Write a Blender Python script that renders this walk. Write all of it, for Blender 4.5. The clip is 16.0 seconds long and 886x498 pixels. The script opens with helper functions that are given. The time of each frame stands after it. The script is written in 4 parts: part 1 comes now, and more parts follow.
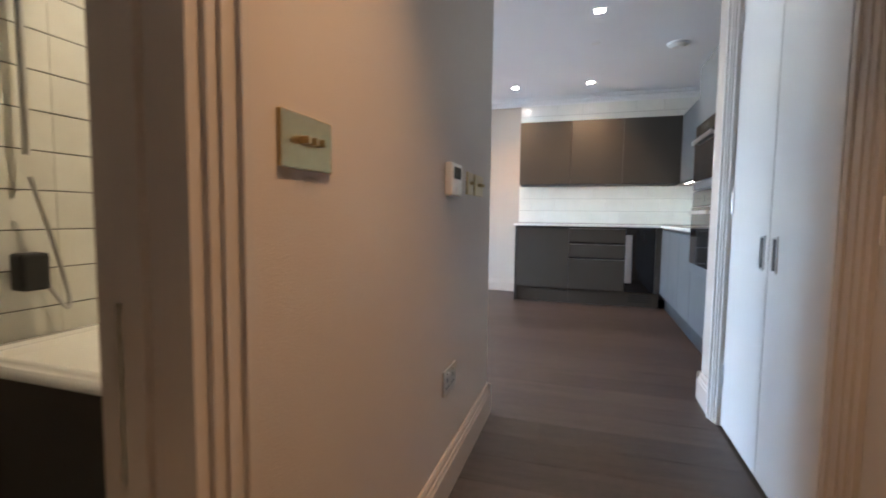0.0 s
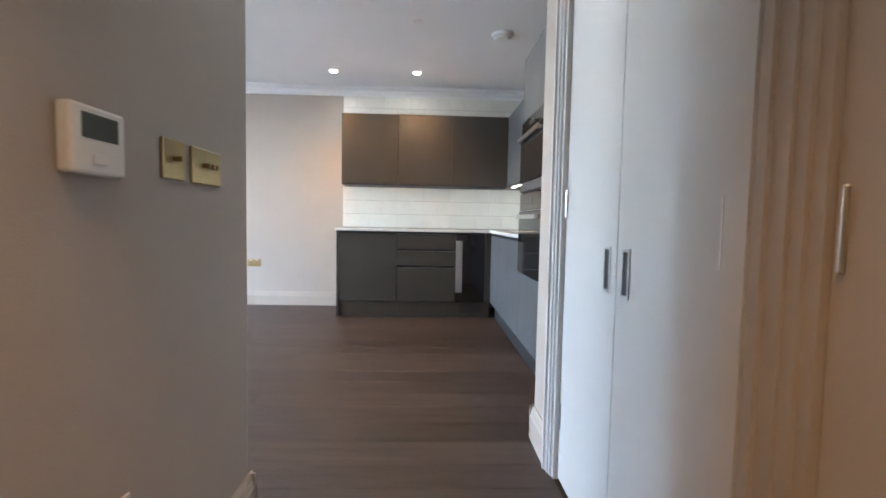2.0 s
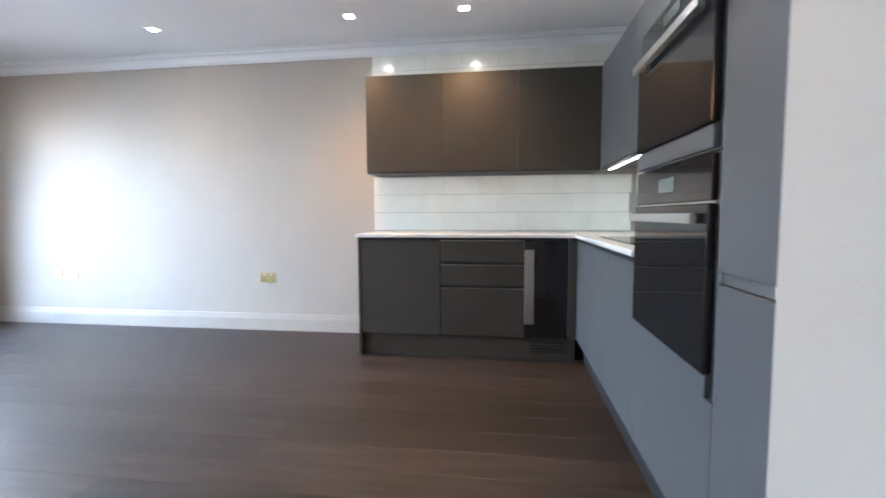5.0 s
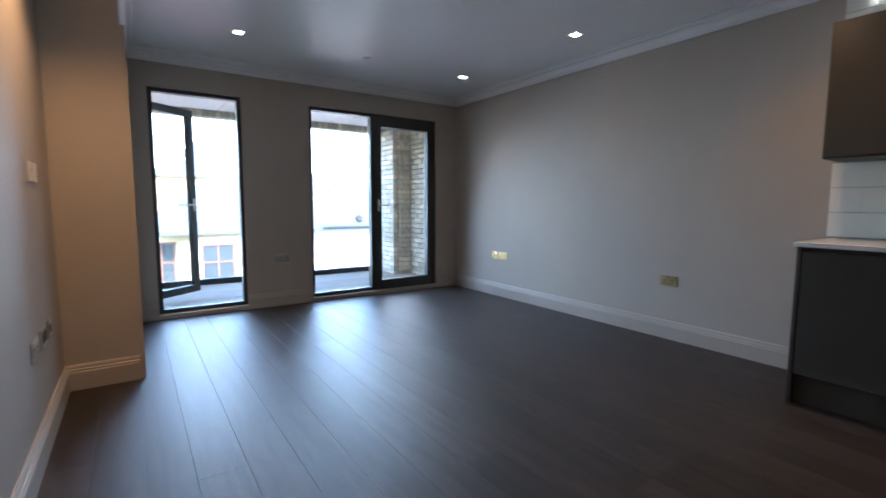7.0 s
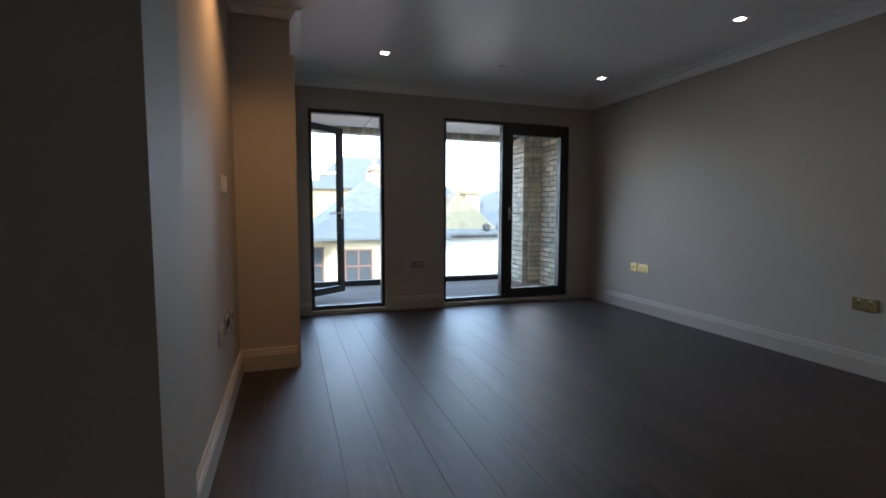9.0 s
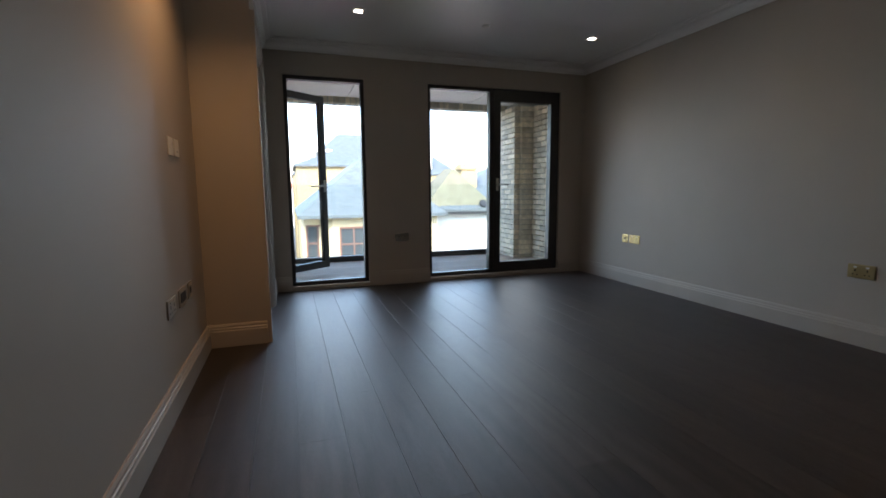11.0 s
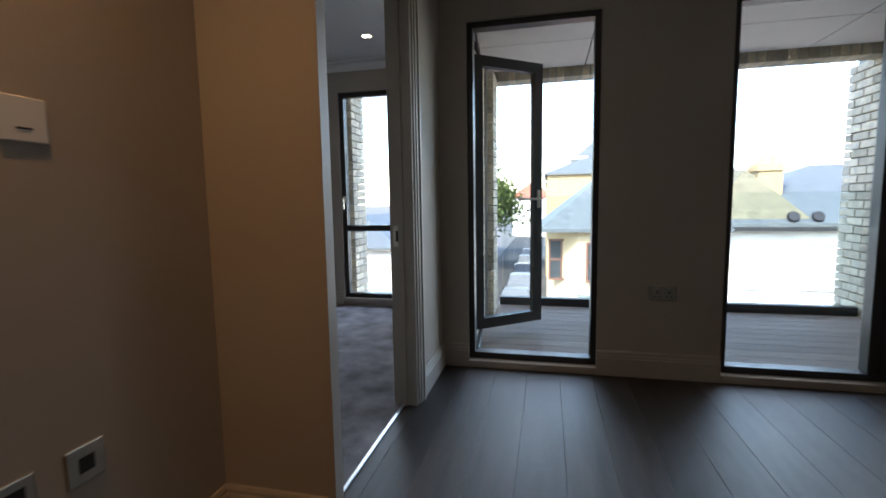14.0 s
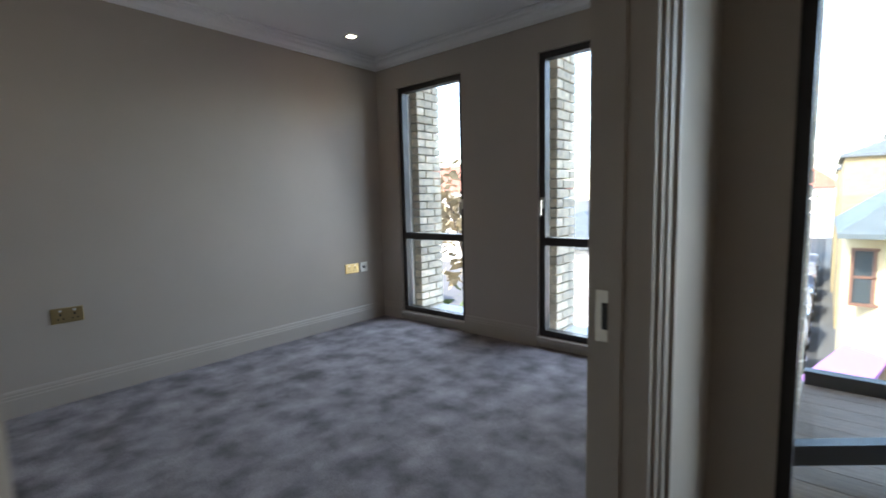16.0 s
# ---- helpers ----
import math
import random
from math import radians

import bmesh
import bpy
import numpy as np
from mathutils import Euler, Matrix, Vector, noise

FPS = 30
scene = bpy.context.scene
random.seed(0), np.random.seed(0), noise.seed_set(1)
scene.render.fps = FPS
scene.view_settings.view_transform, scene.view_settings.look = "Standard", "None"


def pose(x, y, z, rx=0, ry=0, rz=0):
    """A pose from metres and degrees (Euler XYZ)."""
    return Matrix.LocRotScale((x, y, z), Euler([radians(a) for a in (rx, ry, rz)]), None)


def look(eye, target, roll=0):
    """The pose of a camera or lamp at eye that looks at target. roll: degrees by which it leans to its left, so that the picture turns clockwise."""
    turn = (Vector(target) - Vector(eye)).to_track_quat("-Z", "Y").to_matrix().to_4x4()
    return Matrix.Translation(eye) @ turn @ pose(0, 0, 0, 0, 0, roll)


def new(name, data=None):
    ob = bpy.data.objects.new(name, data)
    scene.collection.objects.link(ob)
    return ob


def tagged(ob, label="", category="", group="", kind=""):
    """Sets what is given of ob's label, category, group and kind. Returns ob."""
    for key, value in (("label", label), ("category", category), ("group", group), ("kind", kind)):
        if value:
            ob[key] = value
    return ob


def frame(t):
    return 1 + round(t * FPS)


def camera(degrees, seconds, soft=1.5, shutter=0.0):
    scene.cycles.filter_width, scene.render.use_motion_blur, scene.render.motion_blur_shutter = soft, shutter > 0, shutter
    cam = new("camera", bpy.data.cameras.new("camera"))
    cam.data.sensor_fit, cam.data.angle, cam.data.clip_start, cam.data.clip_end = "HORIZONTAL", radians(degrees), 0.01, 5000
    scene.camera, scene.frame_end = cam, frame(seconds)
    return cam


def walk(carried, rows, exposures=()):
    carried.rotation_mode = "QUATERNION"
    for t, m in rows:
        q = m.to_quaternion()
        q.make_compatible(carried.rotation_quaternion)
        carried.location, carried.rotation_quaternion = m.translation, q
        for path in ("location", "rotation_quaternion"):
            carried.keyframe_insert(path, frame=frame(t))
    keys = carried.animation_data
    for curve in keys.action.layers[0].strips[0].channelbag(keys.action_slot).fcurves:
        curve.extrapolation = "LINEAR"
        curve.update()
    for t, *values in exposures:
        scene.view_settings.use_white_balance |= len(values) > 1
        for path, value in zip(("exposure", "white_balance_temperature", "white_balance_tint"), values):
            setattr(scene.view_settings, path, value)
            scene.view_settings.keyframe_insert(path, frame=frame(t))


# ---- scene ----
cam = camera(88.4, 16.0, soft=1.7, shutter=0.35)
PATH = [
    (0, (0.791, -5.911, 0.975), (0.193, -4.008, 0.828), 0.7),
    (0.5, (0.862, -5.789, 0.982), (0.497, -3.825, 0.874), 0.5),
    (1, (0.891, -5.638, 0.975), (0.742, -3.651, 0.799), 0.6),
    (1.5, (0.879, -5.438, 0.983), (0.914, -3.439, 0.915), 1.6),
    (2, (0.91, -5.197, 0.975), (0.98, -3.202, 0.856), 1.1),
    (2.5, (0.962, -4.954, 0.994), (0.946, -2.959, 0.868), 0.8),
    (3, (1.012, -4.615, 0.985), (1.057, -2.618, 0.881), 0.7),
    (3.2, (1.031, -4.525, 0.984), (1.123, -2.53, 0.879), -0.5),
    (5.3, (1.075, -3.725, 1.03), (0.603, -1.79, 0.865), -0.1),
    (5.5, (1.02, -3.679, 1.018), (0.378, -1.793, 0.847), -0.0),
    (6, (0.97, -3.583, 1.087), (-0.196, -1.968, 0.906), 0.3),
    (6.5, (0.968, -3.654, 1.127), (-0.46, -2.272, 0.905), 0.1),
    (7, (0.954, -3.579, 1.096), (-0.691, -2.459, 0.897), 0.2),
    (7.5, (0.953, -3.569, 1.064), (-0.798, -2.619, 0.886), 0.3),
    (8, (0.927, -3.581, 1.071), (-0.888, -2.76, 0.897), 0.4),
    (8.5, (0.918, -3.584, 1.09), (-0.947, -2.883, 0.916), 0.2),
    (9, (0.901, -3.611, 1.08), (-0.989, -2.977, 0.92), 0.1),
    (9.2, (0.895, -3.6, 1.077), (-0.986, -2.941, 0.919), 0.2),
    (11.3, (0.76, -3.329, 1.002), (-1.124, -2.714, 0.736), -0.2),
    (11.5, (0.672, -3.27, 1.024), (-1.245, -2.747, 0.795), 1.9),
    (12, (0.364, -3.162, 1.034), (-1.585, -2.808, 0.758), -0.2),
    (12.5, (0.051, -3.03, 1.071), (-1.935, -3.014, 0.839), 0.4),
    (13, (-0.394, -2.986, 1.079), (-2.379, -3.017, 0.835), 0.3),
    (13.5, (-0.728, -2.906, 1.07), (-2.707, -3.104, 0.858), -0.9),
    (14, (-1.177, -2.931, 1.055), (-3.116, -3.374, 0.851), -0.9),
    (14.5, (-1.543, -2.998, 1.087), (-3.488, -3.435, 0.922), -0.5),
    (15, (-1.907, -2.989, 1.119), (-3.693, -3.869, 0.926), -1.4),
    (15.5, (-2.238, -3.124, 1.106), (-3.896, -4.229, 0.935), 0.2),
    (16, (-2.477, -3.336, 1.126), (-3.994, -4.622, 0.914), -1.4),
]
walk(cam, [(t, look(eye, target, roll)) for t, eye, target, roll in PATH],
     [(0, 6.35, 5600, 10), (3, 6.3, 5900, 10), (5.5, 6.1, 5500, 10), (6.0, 5.8, 5300, 10), (6.5, 5.2, 5300, 10), (7.0, 4.3, 5500, 10), (7.5, 3.9, 5700, 10), (8.0, 3.6, 5900, 10), (9.0, 3.2, 6100, 10), (12.0, 3.15, 6500, 10), (14.5, 3.0, 6500, 10), (16.0, 3.3, 6700, 10)])

# ---------------- light ----------------
world = bpy.data.worlds.new("sky")
scene.world = world
world.use_nodes = True
wn = world.node_tree.nodes
sky = wn.new("ShaderNodeTexSky")
sky.sky_type, sky.sun_disc = "NISHITA", False
SUN_EL, SUN_AZ = 42.0, 118.0          # elevation; azimuth clockwise from +y
sky.sun_elevation, sky.sun_rotation = radians(SUN_EL), radians(SUN_AZ)
wn["Background"].inputs[1].default_value = 0.15
world.node_tree.links.new(sky.outputs[0], wn["Background"].inputs[0])

sun = new("sun", bpy.data.lights.new("sun", "SUN"))
sun.data.energy, sun.data.angle, sun.data.color = 1.3, radians(4), (1.0, 0.95, 0.88)
_az, _el = radians(SUN_AZ), radians(SUN_EL)
_s = Vector((math.sin(_az) * math.cos(_el), math.cos(_az) * math.cos(_el), math.sin(_el)))
sun.matrix_world = look(_s * 60, (0, 0, 0))

LAMP_W = 0.35                          # each recessed downlight
LAMP_COL = (1.0, 0.53, 0.22)


def window_light(x, y, w, watts):
    """An added area lamp in one opening, standing in for the sky's light."""
    a = new("sky_fill", bpy.data.lights.new("sky_fill", "AREA"))
    a.data.shape, a.data.size, a.data.size_y = "RECTANGLE", w, 2.0
    a.data.energy, a.data.color = watts, (0.78, 0.89, 1.0)
    a.matrix_world = look((x, y, 1.12), (x + 1, y, 0.62))
    a.data.spread = radians(125)


window_light(-4.015, -3.02, 0.70, 0.62)
window_light(-4.015, -1.55, 0.62, 0.66)
window_light(-4.015, -0.75, 0.62, 0.58)
window_light(-5.515, -6.04, 0.62, 0.95)
window_light(-5.515, -4.61, 0.62, 0.95)


# ---------------- materials ----------------
def material(name, base, rough=0.5, metal=0.0, var=0.06, scale=6.0, bump=0.0, bscale=80.0, spec=0.5, stretch=(1, 1, 1), per_object=0.0, coat=0.0, fine=0.0):
    """Principled surface with broad mottling, fine grain and relief, in world metres."""
    m = bpy.data.materials.new(name)
    m.use_nodes = True
    nt = m.node_tree
    n, l = nt.nodes, nt.links
    b = n["Principled BSDF"]
    b.inputs["Roughness"].default_value = rough
    b.inputs["Metallic"].default_value = metal
    b.inputs["Specular IOR Level"].default_value = spec
    b.inputs["Coat Weight"].default_value = coat
    geo = n.new("ShaderNodeNewGeometry")
    mp = n.new("ShaderNodeMapping")
    mp.inputs["Scale"].default_value = stretch
    l.new(geo.outputs["Position"], mp.inputs["Vector"])
    t = n.new("ShaderNodeTexNoise")
    t.inputs["Scale"].default_value, t.inputs["Detail"].default_value = scale, 6
    l.new(mp.outputs[0], t.inputs["Vector"])
    t2 = n.new("ShaderNodeTexNoise")
    t2.inputs["Scale"].default_value, t2.inputs["Detail"].default_value = bscale, 3
    l.new(mp.outputs[0], t2.inputs["Vector"])
    hsv = n.new("ShaderNodeHueSaturation")
    hsv.inputs["Color"].default_value = (*base, 1)
    r = n.new("ShaderNodeMapRange")
    r.inputs[1].default_value, r.inputs[2].default_value = 0.3, 0.7
    r.inputs[3].default_value, r.inputs[4].default_value = 1 - var, 1 + var
    l.new(t.outputs["Fac"], r.inputs[0])
    last = r.outputs[0]
    if fine:
        r2 = n.new("ShaderNodeMapRange")
        r2.inputs[1].default_value, r2.inputs[2].default_value = 0.3, 0.7
        r2.inputs[3].default_value, r2.inputs[4].default_value = 1 - fine, 1 + fine
        l.new(t2.outputs["Fac"], r2.inputs[0])
        mm = n.new("ShaderNodeMath")
        mm.operation = "MULTIPLY"
        l.new(last, mm.inputs[0])
        l.new(r2.outputs[0], mm.inputs[1])
        last = mm.outputs[0]
    if per_object:
        oi = n.new("ShaderNodeObjectInfo")
        r3 = n.new("ShaderNodeMapRange")
        r3.inputs[3].default_value, r3.inputs[4].default_value = 1 - per_object, 1 + per_object
        l.new(oi.outputs["Random"], r3.inputs[0])
        mm = n.new("ShaderNodeMath")
        mm.operation = "MULTIPLY"
        l.new(last, mm.inputs[0])
        l.new(r3.outputs[0], mm.inputs[1])
        last = mm.outputs[0]
    l.new(last, hsv.inputs["Value"])
    l.new(hsv.outputs[0], b.inputs["Base Color"])
    rr = n.new("ShaderNodeMapRange")
    rr.inputs[3].default_value, rr.inputs[4].default_value = max(0.02, rough * 0.85), min(1, rough * 1.15)
    l.new(t.outputs["Fac"], rr.inputs[0])
    l.new(rr.outputs[0], b.inputs["Roughness"])
    if bump:
        bp = n.new("ShaderNodeBump")
        bp.inputs["Strength"].default_value, bp.inputs["Distance"].default_value = 1.0, bump
        l.new(t2.outputs["Fac"], bp.inputs["Height"])
        l.new(bp.outputs[0], b.inputs["Normal"])
    return m


def glowing(name, colour, strength):
    m = bpy.data.materials.new(name)
    m.use_nodes = True
    b = m.node_tree.nodes["Principled BSDF"]
    b.inputs["Base Color"].default_value = (0.8, 0.8, 0.8, 1)
    b.inputs["Emission Color"].default_value = (*colour, 1)
    b.inputs["Emission Strength"].default_value = strength
    return m


def glass_material(name, tint=(1, 1, 1), rough=0.0):
    m = bpy.data.materials.new(name)
    m.use_nodes = True
    n, l = m.node_tree.nodes, m.node_tree.links
    out = n["Material Output"]
    tr = n.new("ShaderNodeBsdfTransparent")
    tr.inputs[0].default_value = (*tint, 1)
    gl = n.new("ShaderNodeBsdfGlossy")
    gl.inputs["Roughness"].default_value = rough
    lw = n.new("ShaderNodeLayerWeight")
    lw.inputs[0].default_value = 0.5
    pw = n.new("ShaderNodeMath")
    pw.operation = "POWER"
    pw.inputs[1].default_value = 4.0
    l.new(lw.outputs["Facing"], pw.inputs[0])
    fr = n.new("ShaderNodeMapRange")
    fr.inputs[3].default_value, fr.inputs[4].default_value = 0.03, 0.5
    l.new(pw.outputs[0], fr.inputs[0])
    mx = n.new("ShaderNodeMixShader")
    l.new(fr.outputs[0], mx.inputs[0])
    l.new(tr.outputs[0], mx.inputs[1])
    l.new(gl.outputs[0], mx.inputs[2])
    l.new(mx.outputs[0], out.inputs[0])
    return m


WALL = material("wall_paint_greige", (0.42, 0.372, 0.318), 0.6, var=0.03, scale=2.5, bump=0.0006, bscale=260)
WHITE = material("ceiling_paint_white", (0.78, 0.78, 0.77), 0.5, var=0.015, scale=2, bump=0.0004, bscale=200)
TRIM = material("trim_paint_greige", (0.41, 0.365, 0.315), 0.45, var=0.03, scale=4)
DOORP = material("door_paint_pale_grey", (0.56, 0.545, 0.52), 0.345, var=0.02, scale=3)
FLOOR = material("dark_oak_plank", (0.037, 0.030, 0.027), 0.40, var=0.45, scale=2.2, bump=0.0012, bscale=60, spec=0.36, stretch=(1, 9, 1), per_object=0.30, fine=0.30)
JOINT = material("plank_joint", (0.02, 0.017, 0.015), 0.7)
CARPET = material("grey_carpet", (0.27, 0.255, 0.27), 0.95, var=0.5, scale=5.5, bump=0.006, bscale=240, spec=0.1, fine=0.25)
KDARK = material("dark_bronze_cabinet", (0.048, 0.043, 0.034), 0.38, var=0.05, scale=4, coat=0.0)
KGREY = material("grey_cabinet", (0.08, 0.084, 0.088), 0.42, var=0.04, scale=4)
KCARC = material("cabinet_edge_black", (0.018, 0.018, 0.018), 0.5)
STONE = material("white_worktop", (0.72, 0.72, 0.70), 0.18, var=0.03, scale=20)
TILE = material("white_glazed_tile", (0.76, 0.76, 0.70), 0.12, var=0.03, scale=9, per_object=0.04, bump=0.0008, bscale=9)
GROUT = material("grey_grout", (0.36, 0.35, 0.32), 0.9)
DGROUT = material("dark_grout", (0.07, 0.065, 0.06), 0.9)
STEEL = material("brushed_steel", (0.60, 0.60, 0.60), 0.3, 1.0, var=0.02, scale=2)
BLACKGL = material("black_glass", (0.012, 0.012, 0.013), 0.06, var=0.02)
BLACK = material("matt_black", (0.014, 0.014, 0.015), 0.5, var=0.1)
BRASS = material("satin_brass", (0.46, 0.36, 0.18), 0.3, 1.0, var=0.05, scale=30)
NICKEL = material("satin_nickel", (0.66, 0.62, 0.54), 0.32, 1.0, var=0.05, scale=30)
PLASTIC = material("white_plastic", (0.74, 0.73, 0.69), 0.35, var=0.02)
SCREEN = material("grey_display", (0.09, 0.11, 0.10), 0.15)
FRAME = material("dark_window_frame", (0.030, 0.028, 0.027), 0.45, var=0.08, scale=10)
GLASS = glass_material("clear_glass")
BALGL = glass_material("balustrade_glass", (0.93, 0.96, 0.95))
BRICK = material("buff_brick", (0.70, 0.60, 0.45), 0.85, var=0.2, scale=14, bump=0.004, bscale=120, per_object=0.24, fine=0.2)
MORTAR = material("pale_mortar", (0.46, 0.44, 0.40), 0.95, var=0.1, bump=0.003)
DECK = material("brown_deck_board", (0.33, 0.235, 0.17), 0.7, var=0.2, scale=5, bump=0.003, bscale=50, stretch=(10, 1, 1), per_object=0.15, fine=0.2)
PANEL = material("soffit_panel_white", (0.80, 0.78, 0.75), 0.6, var=0.03)
LEDM = glowing("lamp_glow", (1.0, 0.88, 0.7), 4.0)
STRIP = glowing("cabinet_light_strip", (1.0, 0.9, 0.75), 0.5)
BATHW = material("bath_enamel", (0.82, 0.81, 0.77), 0.12, var=0.01)
BATHP = material("dark_bath_panel", (0.03, 0.027, 0.025), 0.5, var=0.15)
RENDERW = material("house_white_render", (0.62, 0.60, 0.56), 0.85, var=0.06, scale=1.5)
RENDERY = material("house_cream_render", (0.50, 0.41, 0.26), 0.85, var=0.07, scale=1.5)
SLATE = material("roof_slate", (0.085, 0.10, 0.105), 0.6, var=0.2, scale=2.5, fine=0.2, bscale=14, bump=0.01, stretch=(1, 1, 4))
ROOFG = material("mossy_roof_tile", (0.12, 0.115, 0.075), 0.8, var=0.2, scale=3, fine=0.25, bscale=12, bump=0.01)
REDTILE = material("red_roof_tile", (0.26, 0.09, 0.055), 0.8, var=0.2, scale=3)
YBRICK = material("yellow_stock_brick", (0.30, 0.235, 0.13), 0.9, var=0.15, scale=3, fine=0.15, bscale=20, stretch=(1, 1, 4))
OBRICK = material("orange_brick", (0.34, 0.21, 0.14), 0.9, var=0.2, scale=8)
ASPHALT = material("road_asphalt", (0.034, 0.035, 0.036), 0.9, var=0.15, scale=1.5)
PAVE = material("pavement_slab", (0.095, 0.093, 0.09), 0.9, var=0.12, scale=1.2)
LEAF = material("green_foliage", (0.075, 0.115, 0.03), 0.7, var=0.4, scale=2, fine=0.3)
AUTUMN = material("pale_autumn_foliage", (0.28, 0.22, 0.13), 0.75, var=0.4, scale=2, fine=0.3)
BARK = material("bark", (0.10, 0.075, 0.055), 0.9, var=0.3, scale=8, bump=0.02)
PINK = material("pink_awning", (0.42, 0.16, 0.27), 0.7, var=0.05)
PURPLE = material("purple_awning", (0.25, 0.12, 0.34), 0.7, var=0.05)
SHOPG = material("shopfront_grey_green", (0.20, 0.25, 0.22), 0.5, var=0.06)
WINGL = material("house_window_glass", (0.05, 0.06, 0.065), 0.08)
# pale pane colour holds the sky's reflection as well as light curtains
PALEPANE = material("house_window_sky_and_curtain", (0.42, 0.44, 0.43), 0.3, var=0.15, scale=3)
CARW = material("car_paint_silver", (0.14, 0.15, 0.16), 0.35, 0.0, var=0.02)
CARD = material("car_paint_dark", (0.03, 0.035, 0.045), 0.2, 0.2, var=0.02)
RUBBER = material("tyre_rubber", (0.02, 0.02, 0.02), 0.8)


# ---------------- builders ----------------
def box(bm, x0, x1, y0, y1, z0, z1):
    v = [bm.verts.new(p) for p in ((x0, y0, z0), (x1, y0, z0), (x1, y1, z0), (x0, y1, z0), (x0, y0, z1), (x1, y0, z1), (x1, y1, z1), (x0, y1, z1))]
    for f in ((0, 3, 2, 1), (4, 5, 6, 7), (0, 1, 5, 4), (1, 2, 6, 5), (2, 3, 7, 6), (3, 0, 4, 7)):
        bm.faces.new([v[i] for i in f])
    return v


def boxes(*dims):
    bm = bmesh.new()
    for d in dims:
        box(bm, *d)
    return bm


def rbox(x0, x1, y0, y1, z0, z1, r=0.003, seg=1):
    """A box with rounded edges."""
    bm = bmesh.new()
    box(bm, x0, x1, y0, y1, z0, z1)
    bmesh.ops.bevel(bm, geom=bm.edges[:], offset=min(r, 0.45 * min(x1 - x0, y1 - y0, z1 - z0)), segments=seg, profile=0.5, affect="EDGES")
    return bm


def tube(bm, p, q, r0, r1=None, n=12):
    p, q = Vector(p), Vector(q)
    m = Matrix.Translation((p + q) / 2) @ (q - p).to_track_quat("Z", "Y").to_matrix().to_4x4()
    bmesh.ops.create_cone(bm, cap_ends=True, segments=n, radius1=r0, radius2=r0 if r1 is None else r1, depth=(q - p).length, matrix=m)
    return bm


def mesh_of(name, bm, mat, smooth=False):
    bmesh.ops.recalc_face_normals(bm, faces=bm.faces)
    me = bpy.data.meshes.new(name)
    bm.to_mesh(me)
    bm.free()
    me.materials.append(mat)
    if smooth:
        for f in me.polygons:
            f.use_smooth = True
    return me


def part(name, bm, mat, parent, label="", smooth=False):
    ob = new(name, mesh_of(name, bm, mat, smooth))
    ob.parent = parent
    return tagged(ob, label) if label else ob


def thing(name, label, category, group="", at=None, kind=""):
    ob = new(name)
    if at is not None:
        ob.matrix_world = at
    return tagged(ob, label, category, group, kind)


def struct(name, bm, mat, label, category):
    return tagged(new(name, mesh_of(name, bm, mat)), label, category, kind="structure")


def solid(name, bm, mat, label, category, group="", smooth=False):
    return tagged(new(name, mesh_of(name, bm, mat, smooth)), label, category, group)


def sweep(bm, profile, p, q, out):
    """A straight moulding from p to q (x, y); profile points are (distance from wall, height)."""
    a = [bm.verts.new((p[0] + out[0] * d, p[1] + out[1] * d, z)) for d, z in profile]
    b = [bm.verts.new((q[0] + out[0] * d, q[1] + out[1] * d, z)) for d, z in profile]
    k = len(profile)
    for i in range(k):
        bm.faces.new((a[i], a[(i + 1) % k], b[(i + 1) % k], b[i]))
    bm.faces.new(a)
    bm.faces.new(b[::-1])


SKIRT = [(0, 0), (0.02, 0), (0.02, 0.105), (0.016, 0.112), (0.016, 0.122), (0.011, 0.128), (0.011, 0.138), (0.006, 0.15), (0, 0.15)]
CEIL = 2.44
CORNICE = [(0, CEIL), (0, CEIL - 0.09), (0.012, CEIL - 0.09), (0.016, CEIL - 0.066), (0.035, CEIL - 0.045), (0.04, CEIL - 0.028), (0.075, CEIL - 0.022), (0.08, CEIL - 0.01), (0.11, CEIL - 0.008), (0.11, CEIL)]


def skirting(name, p, q, out, label="painted moulded skirting board along the wall"):
    bm = bmesh.new()
    sweep(bm, SKIRT, p, q, out)
    return struct(name, bm, TRIM, label, "skirting board")


def cornice(p, q, out):
    bm = bmesh.new()
    sweep(bm, CORNICE, p, q, out)
    return struct("trim_cornice", bm, WHITE, "white stepped plaster cornice under the ceiling", "cornice")


# ---------------- shell ----------------
struct("wall_kitchen", boxes((-4.2, 2.25, 0, 0.15, 0, 2.6)), WALL, "greige painted plaster wall behind the kitchen and living room", "wall")
# south of y -3.31 this is an unseen extension that stops light leaks
struct("wall_kitchen_side", boxes((2.1, 2.25, -7.2, 0, 0, 2.6)), WALL, "greige painted kitchen side wall, run on unseen to close off light", "wall")
struct("wall_corridor_right", boxes((1.41, 2.1, -3.31, -3.19, 0, 2.44), (1.41, 1.53, -3.50, -3.31, 0, 2.44), (1.41, 1.53, -4.47, -3.50, 2.1, 2.44),
       (1.41, 1.53, -4.62, -4.47, 0, 2.44), (1.41, 1.53, -5.60, -4.62, 2.1, 2.44), (1.41, 1.53, -7.2, -5.60, 0, 2.44)), WALL, "greige painted corridor wall with cupboard and door openings", "wall")
struct("wall_corridor_left", boxes((0.18, 0.345, -5.47, -3.75, 0, 2.44), (0.18, 0.345, -6.33, -5.47, 2.1, 2.44), (0.18, 0.345, -7.2, -6.33, 0, 2.44)), WALL, "greige painted corridor wall with switches and a bathroom doorway", "wall")
